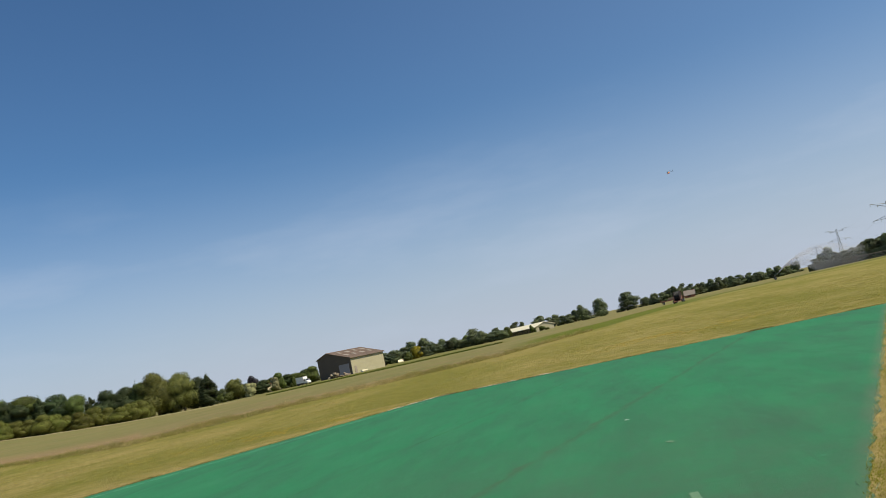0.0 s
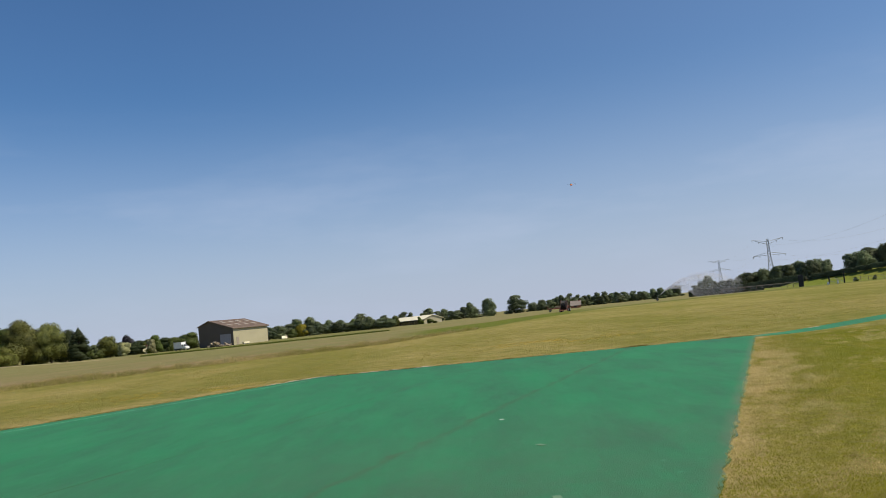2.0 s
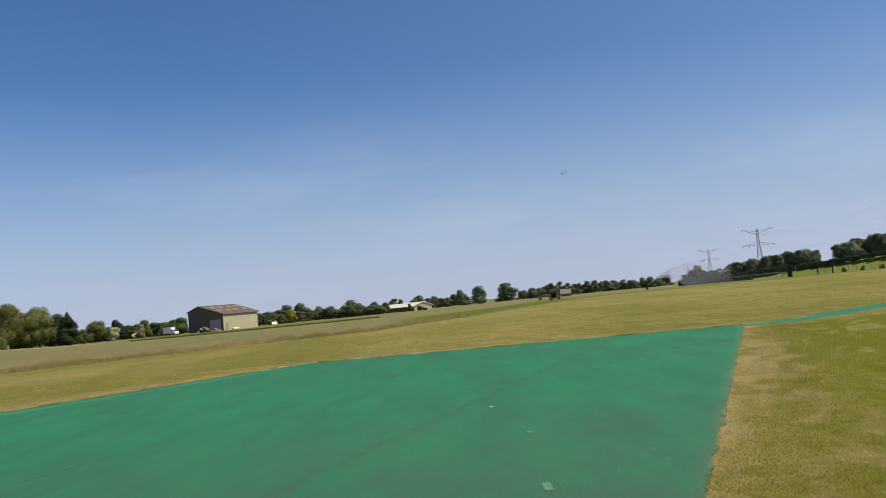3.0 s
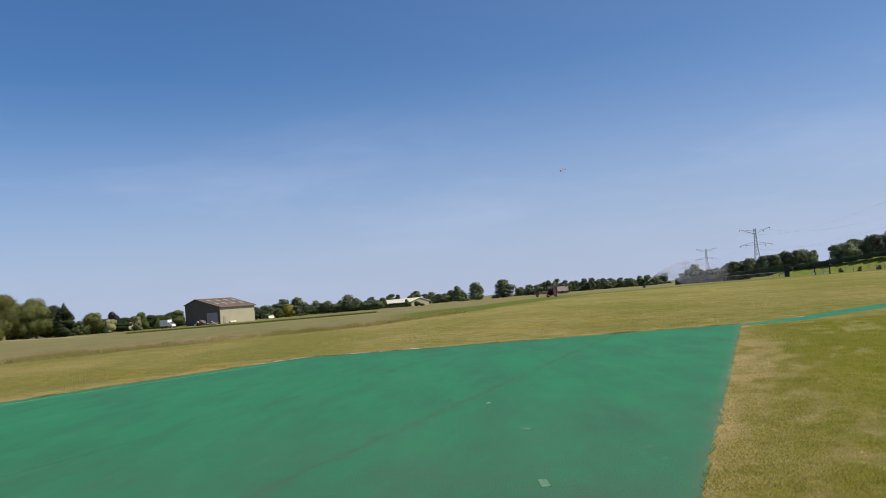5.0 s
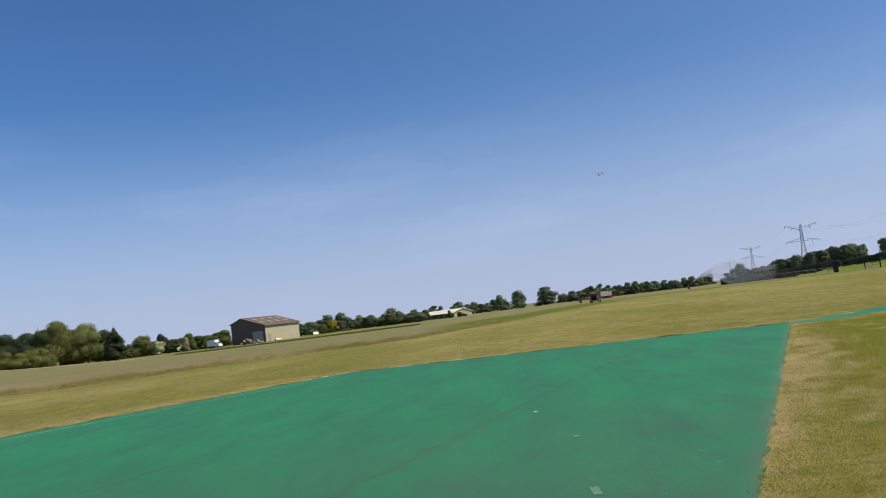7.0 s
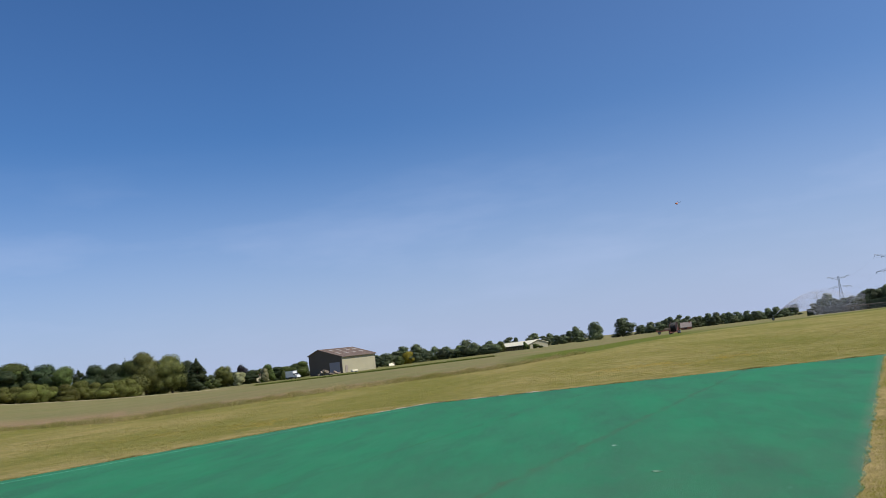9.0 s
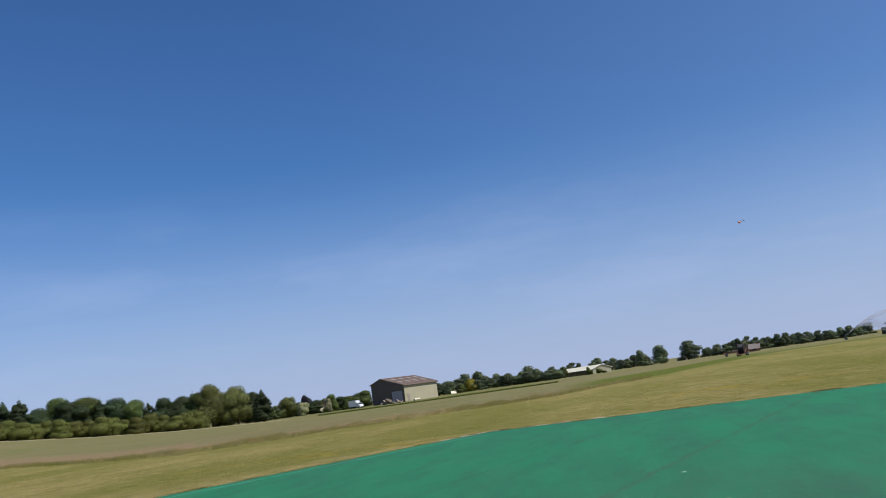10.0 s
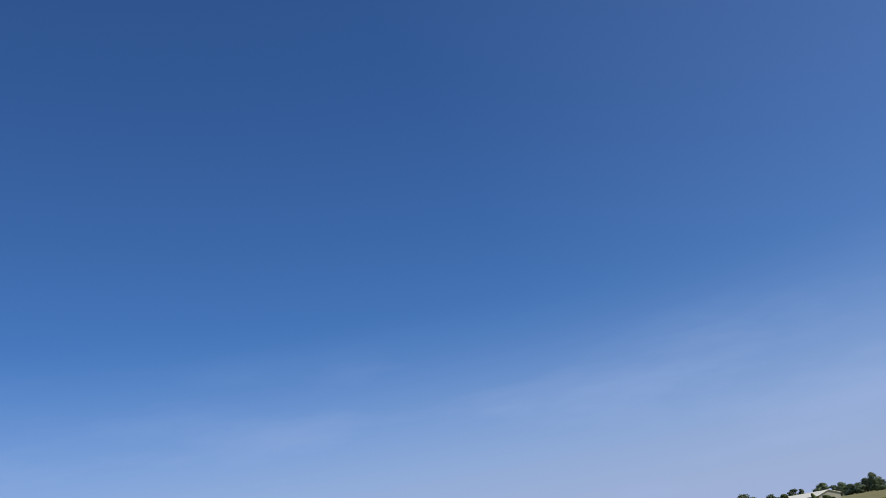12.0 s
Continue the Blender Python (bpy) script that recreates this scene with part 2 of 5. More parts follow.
def ground_material():
    m = bpy.data.materials.new("ground_cover")
    m.use_nodes = True
    n, l = m.node_tree.nodes, m.node_tree.links
    b = n["Principled BSDF"]
    at = n.new("ShaderNodeAttribute")
    at.attribute_name = "zones"
    sp = n.new("ShaderNodeSeparateColor")
    l.new(at.outputs["Color"], sp.inputs["Color"])
    co = n.new("ShaderNodeTexCoord").outputs["Object"]
    at2 = n.new("ShaderNodeAttribute")
    at2.attribute_name = "margins"
    sp2 = n.new("ShaderNodeSeparateColor")
    l.new(at2.outputs["Color"], sp2.inputs["Color"])
    # mown grass: straw and green patches, mowing streaks, fine blades
    patch = node_noise(n, l, co, 0.16, 0.4, 0.6, 7, 0.65)
    streak = node_noise(n, l, node_map(n, l, co, (0.2, 0.15, 1), 25), 1.0, 0.42, 0.62, 7, 0.7)
    lines = node_noise(n, l, node_map(n, l, co, (0.55, 0.42, 1), 30), 1.0, 0.46, 0.62, 8, 0.8)
    blade = node_noise(n, l, co, 14.0, 0.32, 0.68, 6, 0.8)
    tuft = node_noise(n, l, co, 1.6, 0.4, 0.62, 7, 0.8)
    grass = node_mix(n, l, patch, (0.138, 0.144, 0.016), (0.228, 0.184, 0.04))
    grass = node_mix(n, l, streak, grass, (0.22, 0.2, 0.05))
    grass = node_mix(n, l, lines, grass, (0.34, 0.275, 0.1))
    dry = n.new("ShaderNodeMath")
    dry.operation = "MULTIPLY"
    l.new(tuft, dry.inputs[0])
    l.new(blade, dry.inputs[1])
    grass = node_mix(n, l, dry.outputs["Value"], grass, (0.34, 0.255, 0.09))
    mott = node_noise(n, l, node_map(n, l, co, (1.1, 0.9, 1), 20), 1.0, 0.47, 0.6, 8, 0.82)
    pale = n.new("ShaderNodeMath")
    pale.operation = "MULTIPLY"
    pale.inputs[1].default_value = 0.75
    l.new(mott, pale.inputs[0])
    grass = node_mix(n, l, pale.outputs["Value"], grass, (0.4, 0.335, 0.13))
    mott2 = node_noise(n, l, node_map(n, l, co, (1.2, 0.9, 1), -35), 1.0, 0.48, 0.64, 6, 0.8)
    dusk = n.new("ShaderNodeMath")
    dusk.operation = "MULTIPLY"
    dusk.inputs[1].default_value = 0.75
    l.new(mott2, dusk.inputs[0])
    grass = node_mix(n, l, dusk.outputs["Value"], grass, (0.115, 0.12, 0.014))
    deep = n.new("ShaderNodeMath")
    deep.operation = "MULTIPLY"
    l.new(node_noise(n, l, node_map(n, l, co, (2.0, 1.7, 1), 25), 1.0, 0.5, 0.68, 8, 0.85), deep.inputs[0])
    deep.inputs[1].default_value = 0.55
    grass = node_mix(n, l, deep.outputs["Value"], grass, (0.07, 0.08, 0.012))
    swath = n.new("ShaderNodeMath")
    swath.operation = "MULTIPLY"
    l.new(node_noise(n, l, node_map(n, l, co, (0.035, 0.5, 1), -9), 1.0, 0.5, 0.66, 5, 0.65), swath.inputs[0])
    swath.inputs[1].default_value = 0.5
    grass = node_mix(n, l, swath.outputs["Value"], grass, (0.34, 0.285, 0.1))
    # the turf is drier towards the barn side
    sep = n.new("ShaderNodeSeparateXYZ")
    l.new(co, sep.inputs["Vector"])
    side = n.new("ShaderNodeMapRange")
    side.inputs["From Min"].default_value, side.inputs["From Max"].default_value = 6.0, -16.0
    side.inputs["To Max"].default_value = 0.75
    l.new(sep.outputs["X"], side.inputs["Value"])
    parch = n.new("ShaderNodeMath")
    parch.operation = "MULTIPLY"
    l.new(side.outputs["Result"], parch.inputs[0])
    l.new(node_noise(n, l, co, 0.5, 0.3, 0.6, 8, 0.75), parch.inputs[1])
    grass = node_mix(n, l, parch.outputs["Value"], grass, node_mix(n, l, tuft, (0.27, 0.212, 0.066), (0.43, 0.335, 0.14)))
    # lush close-cut lawn beside the path
    mown = node_map(n, l, co, (1.0, 0.3, 1), 18.7)
    green = node_mix(n, l, node_noise(n, l, mown, 0.8, 0.45, 0.6, 8, 0.85), (0.14, 0.175, 0.002), (0.26, 0.235, 0.015))
    green = node_mix(n, l, node_noise(n, l, mown, 2.2, 0.5, 0.62, 9, 0.9), green, (0.47, 0.37, 0.14))
    green = node_mix(n, l, node_noise(n, l, co, 16.0, 0.5, 0.62, 4, 0.8), green, (0.06, 0.075, 0.003))
    green = node_mix(n, l, node_noise(n, l, co, 24.0, 0.55, 0.66, 3, 0.8), green, (0.55, 0.45, 0.19))
    grass = node_mix(n, l, sp2.outputs["Blue"], grass, green)
    # wide drifts of greener and drier turf further out
    drift = node_noise(n, l, node_map(n, l, co, (0.06, 0.022, 1), 25), 1.0, 0.44, 0.58, 7, 0.7)
    half = n.new("ShaderNodeMath")
    half.operation = "MULTIPLY"
    half.inputs[1].default_value = 0.65
    l.new(drift, half.inputs[0])
    grass = node_mix(n, l, half.outputs["Value"], grass, node_mix(n, l, tuft, (0.11, 0.135, 0.012), (0.19, 0.175, 0.028)))
    # dry fringe along the mat
    fr = n.new("ShaderNodeMath")
    fr.operation = "MULTIPLY"
    l.new(sp.outputs["Blue"], fr.inputs[0])
    l.new(node_noise(n, l, co, 1.3, 0.36, 0.56, 5, 0.7), fr.inputs[1])
    grass = node_mix(n, l, fr.outputs["Value"], grass, node_mix(n, l, blade, (0.28, 0.2, 0.06), (0.48, 0.38, 0.18)))
    # crop field: grey-green rows over pale soil, bare along the ditch
    rows = node_noise(n, l, node_map(n, l, co, (0.02, 0.5, 1), -16), 1.0, 0.3, 0.7, 4)
    soil = node_noise(n, l, co, 0.04, 0.45, 0.72, 5)
    crop = node_mix(n, l, rows, (0.182, 0.178, 0.068), (0.222, 0.192, 0.08))
    crop = node_mix(n, l, soil, crop, (0.25, 0.185, 0.095))
    clod = n.new("ShaderNodeMath")
    clod.operation = "MULTIPLY"
    l.new(node_noise(n, l, node_map(n, l, co, (0.25, 0.06, 1), 10), 1.0, 0.45, 0.65, 7, 0.75), clod.inputs[0])
    clod.inputs[1].default_value = 0.5
    crop = node_mix(n, l, clod.outputs["Value"], crop, (0.13, 0.15, 0.045))
    crop = node_mix(n, l, sp2.outputs["Red"], crop, node_mix(n, l, tuft, (0.33, 0.205, 0.125), (0.27, 0.185, 0.1)))
    color = node_mix(n, l, sp.outputs["Red"], grass, crop)
    color = node_mix(n, l, sp2.outputs["Green"], color, (0.4, 0.33, 0.2))
    color = node_mix(n, l, sp.outputs["Green"], color, node_mix(n, l, tuft, (0.095, 0.125, 0.012), (0.14, 0.148, 0.024)))
    l.new(color, b.inputs["Base Color"])
    b.inputs["Roughness"].default_value, b.inputs["Specular IOR Level"].default_value = 0.95, 0.1
    bp = n.new("ShaderNodeBump")
    bp.inputs["Strength"].default_value, bp.inputs["Distance"].default_value = 0.6, 0.05
    l.new(blade, bp.inputs["Height"])
    l.new(bp.outputs["Normal"], b.inputs["Normal"])
    return m


def mat_material():
    m = bpy.data.materials.new("green_matting")
    m.use_nodes = True
    n, l = m.node_tree.nodes, m.node_tree.links
    b = n["Principled BSDF"]
    co = n.new("ShaderNodeTexCoord").outputs["Object"]
    wide = node_noise(n, l, co, 0.25, 0.35, 0.68, 6, 0.6)
    drag = node_noise(n, l, node_map(n, l, co, (0.9, 0.2, 1), -19), 1.0, 0.37, 0.66, 7, 0.7)
    cross = node_noise(n, l, node_map(n, l, co, (0.9, 0.28, 1), 40), 1.0, 0.45, 0.75, 7, 0.7)
    weave = node_noise(n, l, co, 60.0, 0.3, 0.7, 3)
    spots = node_noise(n, l, co, 6.0, 0.66, 0.74, 4, 0.6)
    c = node_mix(n, l, wide, (0.012, 0.2, 0.074), (0.02, 0.162, 0.066))
    c = node_mix(n, l, drag, c, (0.026, 0.125, 0.058))
    c = node_mix(n, l, cross, c, (0.027, 0.2, 0.082))
    c = node_mix(n, l, spots, c, (0.06, 0.24, 0.13))
    # fine scuffs and dust, drawn out along and across the strips
    for turn, pale in ((-19, (0.05, 0.25, 0.12)), (48, (0.045, 0.1, 0.055))):
        scuff = n.new("ShaderNodeMath")
        scuff.operation = "MULTIPLY"
        scuff.inputs[1].default_value = 0.5
        l.new(node_noise(n, l, node_map(n, l, co, (7.0, 0.9, 1), turn + 90), 1.0, 0.56, 0.74, 6, 0.75), scuff.inputs[0])
        c = node_mix(n, l, scuff.outputs["Value"], c, pale)
    # trodden soil along the open edge
    (ax, ay), (bx, by) = MAT_RIGHT
    k = math.hypot(bx - ax, by - ay)
    dot = n.new("ShaderNodeVectorMath")
    dot.operation = "DOT_PRODUCT"
    dot.inputs[1].default_value = ((by - ay) / k, -(bx - ax) / k, 0)
    l.new(co, dot.inputs[0])
    near = n.new("ShaderNodeMapRange")
    off = (ax * (by - ay) - ay * (bx - ax)) / k
    near.inputs["From Min"].default_value, near.inputs["From Max"].default_value = off - 0.2, off + 0.06
    l.new(dot.outputs["Value"], near.inputs["Value"])
    past = n.new("ShaderNodeMapRange")
    past.inputs["From Min"].default_value, past.inputs["From Max"].default_value = off + 0.35, off + 0.12
    l.new(dot.outputs["Value"], past.inputs["Value"])
    rim = n.new("ShaderNodeMath")
    rim.operation = "MULTIPLY"
    l.new(near.outputs["Result"], rim.inputs[0])
    l.new(past.outputs["Result"], rim.inputs[1])
    worn = n.new("ShaderNodeMath")
    worn.operation = "MULTIPLY"
    l.new(rim.outputs["Value"], worn.inputs[0])
    l.new(node_noise(n, l, node_map(n, l, co, (2.5, 0.6, 1), -19), 1.0, 0.3, 0.65, 6, 0.7), worn.inputs[1])
    c = node_mix(n, l, worn.outputs["Value"], c, (0.15, 0.165, 0.1))
    # duller, greyer green, uneven, within some metres of the standing place
    far = n.new("ShaderNodeVectorMath")
    far.operation = "DISTANCE"
    far.inputs[1].default_value = (1.0, 4.0, 0)
    l.new(co, far.inputs[0])
    reach = n.new("ShaderNodeMapRange")
    reach.inputs["From Min"].default_value, reach.inputs["From Max"].default_value = 11.0, 3.0
    reach.inputs["To Max"].default_value = 0.75
    l.new(far.outputs["Value"], reach.inputs["Value"])
    near_dull = n.new("ShaderNodeMath")
    near_dull.operation = "MULTIPLY"
    l.new(reach.outputs["Result"], near_dull.inputs[0])
    l.new(node_noise(n, l, co, 0.8, 0.25, 0.6, 7, 0.75), near_dull.inputs[1])
    c = node_mix(n, l, near_dull.outputs["Value"], c, (0.05, 0.108, 0.06))
    # dirt gathered along the seams, uneven and broken
    wob = node_noise(n, l, co, 0.9, 0.2, 0.8, 6, 0.7)
    for off2, width, most in ((4.05, 0.13, 0.5), (8.1, 0.1, 0.2)):
        d1, d2, d3 = n.new("ShaderNodeMath"), n.new("ShaderNodeMath"), n.new("ShaderNodeMapRange")
        d1.operation, d2.operation = "MULTIPLY_ADD", "ABSOLUTE"
        l.new(wob, d1.inputs[0])
        d1.inputs[1].default_value = 0.36
        sh = n.new("ShaderNodeMath")
        sh.operation = "ADD"
        sh.inputs[1].default_value = off2 - off - 0.18
        l.new(dot.outputs["Value"], sh.inputs[0])
        l.new(sh.outputs["Value"], d1.inputs[2])
        l.new(d1.outputs["Value"], d2.inputs[0])
        d3.inputs["From Min"].default_value, d3.inputs["From Max"].default_value = width, width * 0.15
        d3.inputs["To Max"].default_value = most
        l.new(d2.outputs["Value"], d3.inputs["Value"])
        br = n.new("ShaderNodeMath")
        br.operation = "MULTIPLY"
        l.new(d3.outputs["Result"], br.inputs[0])
        l.new(node_noise(n, l, co, 0.7 + off2 * 0.05, 0.3, 0.6, 6, 0.75), br.inputs[1])
        c = node_mix(n, l, br.outputs["Value"], c, (0.062, 0.072, 0.036))
    l.new(c, b.inputs["Base Color"])
    b.inputs["Roughness"].default_value, b.inputs["Specular IOR Level"].default_value = 0.7, 0.3
    bp = n.new("ShaderNodeBump")
    bp.inputs["Strength"].default_value, bp.inputs["Distance"].default_value = 0.3, 0.01
    l.new(weave, bp.inputs["Height"])
    l.new(bp.outputs["Normal"], b.inputs["Normal"])
    return m


GROUND = ground_material()
MATTING = mat_material()

# ---- builders ----


def mesh_of(name, verts, faces, mat, smooth=False):
    me = bpy.data.meshes.new(name)
    me.from_pydata([tuple(v) for v in verts], [], [tuple(f) for f in faces])
    me.materials.append(mat)
    if smooth:
        me.shade_smooth()
    me.update()
    return me


def part(name, bm, mat, parent, label="", smooth=False):
    me = bpy.data.meshes.new(name)
    bm.normal_update()
    bm.to_mesh(me)
    bm.free()
    me.materials.append(mat)
    if smooth:
        me.shade_smooth()
    ob = new(name, me)
    ob.parent = parent
    return tagged(ob, label)


def child(name, me, parent, label=""):
    ob = new(name, me)
    ob.parent = parent
    return tagged(ob, label)


def thing(name, m, label, category, group="", kind=""):
    ob = new(name)
    ob.empty_display_size = 0.3
    ob.matrix_world = m
    return tagged(ob, label, category, group, kind)


def box(bm, x0, y0, z0, x1, y1, z1, bevel=0.0):
    vs = bmesh.ops.create_cube(bm, size=1.0, matrix=Matrix.Translation(((x0 + x1) / 2, (y0 + y1) / 2, (z0 + z1) / 2)) @ Matrix.Diagonal((x1 - x0, y1 - y0, z1 - z0, 1)))["verts"]
    if bevel:
        es = list({e for v in vs for e in v.link_edges})
        bmesh.ops.bevel(bm, geom=es, offset=bevel, segments=2, affect="EDGES", profile=0.5)
    return bm


def rod(bm, a, b, r, r2=None, n=6):
    a, b = Vector(a), Vector(b)
    d = b - a
    m = Matrix.Translation((a + b) / 2) @ d.to_track_quat("Z", "Y").to_matrix().to_4x4()
    bmesh.ops.create_cone(bm, cap_ends=True, segments=n, radius1=r, radius2=r if r2 is None else r2, depth=d.length, matrix=m)
    return bm


def solid(bm, profile, y0, y1):
    """A prism with the x, z profile from y0 to y1."""
    a = [bm.verts.new((x, y0, z)) for x, z in profile]
    b = [bm.verts.new((x, y1, z)) for x, z in profile]
    bm.faces.new(a)
    bm.faces.new(list(reversed(b)))
    for i in range(len(a)):
        j = (i + 1) % len(a)
        bm.faces.new((a[j], a[i], b[i], b[j]))
    bmesh.ops.recalc_face_normals(bm, faces=bm.faces)
    return bm


def lift(x, y):
    """Height of the land: level, rising gently towards the far left."""
    r, az = np.hypot(x, y), np.degrees(np.arctan2(x, y))
    a = np.clip(-24.0 - az, 0, 32)
    g = 0.0028 * a ** 2 + 0.018 * a
    g = g * np.clip((az + 110) / 50, 0, 1)
    w = np.clip((r - 45) / 155, 0, 1)
    return r * np.tan(np.radians(g)) * w * w * (3 - 2 * w)


def at(az, d, up=0.0):
    x, y = d * math.sin(radians(az)), d * math.cos(radians(az))
    return Vector((x, y, float(lift(np.float64(x), np.float64(y))) + up))


# ---- ground ----
# near line of the ditch verge, as heading and distance
VERGE_AZ = [-80, -50, -43.5, -40, -36, -31, -25, -18, -10.5, -6, -3, 1, 6, 8.5, 12, 16, 20, 40]
VERGE_D = [100, 97, 91, 83, 68, 58, 59.5, 64, 67, 71, 82, 98, 150, 185, 192, 200, 206, 240]


def side_of(x, y, a, b):
    dx, dy = b[0] - a[0], b[1] - a[1]
    return ((x - a[0]) * dy - (y - a[1]) * dx) / math.hypot(dx, dy)


def build_ground():
    fine = np.arange(-58, 34.01, 0.3)
    coarse = np.concatenate([np.arange(34.3, 180, 4), np.arange(-180, -58.2, 4)])
    az = np.concatenate([fine, coarse])
    rings = [0.0, 1.5, 3.0]
    while rings[-1] < 4500:
        r = rings[-1]
        rings.append(r * (1.018 if r < 420 else 1.12))
    R, A = np.meshgrid(np.array(rings[1:]), np.radians(az), indexing="ij")
    X, Y = R * np.sin(A), R * np.cos(A)
    Z = lift(X, Y)
    n_r, n_a = X.shape
    verts = np.concatenate([[[0, 0, 0]], np.stack([X, Y, Z], -1).reshape(-1, 3)])
    i, j = np.meshgrid(np.arange(n_r - 1), np.arange(n_a), indexing="ij")
    k = (j + 1) % n_a
    quads = np.stack([1 + i * n_a + j, 1 + i * n_a + k, 1 + (i + 1) * n_a + k, 1 + (i + 1) * n_a + j], -1).reshape(-1, 4)
    tris = [(0, 1 + (q + 1) % n_a, 1 + q) for q in range(n_a)]
    me = bpy.data.meshes.new("ground")
    me.from_pydata(verts.tolist(), [], quads.tolist() + tris)
    me.materials.append(GROUND)
    # zones: crop field, lush verge, dry fringe of the mat
    deg = np.degrees(A)
    edge = np.interp(deg, VERGE_AZ, VERGE_D)
    field = np.clip((R - edge) / 2.0, 0, 1) * np.clip((60 - np.abs(deg)) / 5, 0, 1)
    lush = np.exp(-((R - edge * np.where(deg < -5, 1.0, 1.1)) / (np.where(deg < -5, 0.02, 0.085) * edge)) ** 2) * np.where(deg < -5, 0.6, 0.95)
    lush = np.maximum(lush, np.clip((R - 170) / 5, 0, 1) * np.clip((deg + 23) / 2, 0, 1) * np.clip((-5 - deg) / 3, 0, 1) * np.clip((215 - R) / 20, 0.35, 1))
    lush = np.maximum(lush, np.clip((deg + 6) / 3, 0, 1) * np.clip((9 - deg) / 3, 0, 1) * np.clip((R - edge) / 4, 0, 1) * np.clip((edge * 1.35 + 25 - R) / 10, 0, 1))
    bare = np.clip(1 - (R - edge) / np.where(deg < -30, 34, 18), 0, 1) ** 0.7 * np.clip((2 - deg) / 4, 0, 1)
    track = np.clip((R - 190) / 9, 0, 1) * np.clip((206 - R) / 3, 0, 1) * np.clip((-23.5 - deg) / 1.0, 0, 1) * 0.9
    right = side_of(X, Y, *MAT_RIGHT)
    dry = np.exp(-((right - 0.1) / 0.45) ** 2) * np.clip((30 - Y) / 2, 0, 1)
    top = Y - (29.3 - (X - 9.3) * 0.07)
    dry = np.maximum(dry, 0.8 * np.exp(-((top - 0.3) / 0.7) ** 2) * np.clip((12 - np.abs(X)) / 3, 0, 1))
    left = -side_of(X, Y, *MAT_LEFT)
    dry = np.maximum(dry, 0.9 * np.exp(-((left - 0.8) / 1.3) ** 2) * np.clip((31 - Y) / 2, 0, 1))
    col = np.ones((len(verts), 4), dtype=np.float32)
    col[0, :3] = 0
    col[1:, 0], col[1:, 1], col[1:, 2] = field.ravel(), lush.ravel(), dry.ravel()
    lawn = np.clip((right - 0.9) / 1.2, 0, 1) * np.clip((28.5 - Y) / 2, 0, 1)
    mar = np.zeros((len(verts), 4), dtype=np.float32)
    mar[1:, 0], mar[1:, 1], mar[1:, 2] = bare.ravel(), track.ravel(), lawn.ravel()
    second = me.color_attributes.new("margins", "FLOAT_COLOR", "POINT")
    second.data.foreach_set("color", mar.ravel())
    layer = me.color_attributes.new("zones", "FLOAT_COLOR", "POINT")
    layer.data.foreach_set("color", col.ravel())
    me.shade_smooth()
    tagged(new("ground", me), "mown yellow-green grass field running out to farmland", "ground", kind="structure")


build_ground()


def along(line, t):
    (x0, y0), (x1, y1) = line
    return x0 + (x1 - x0) * t, y0 + (y1 - y0) * t


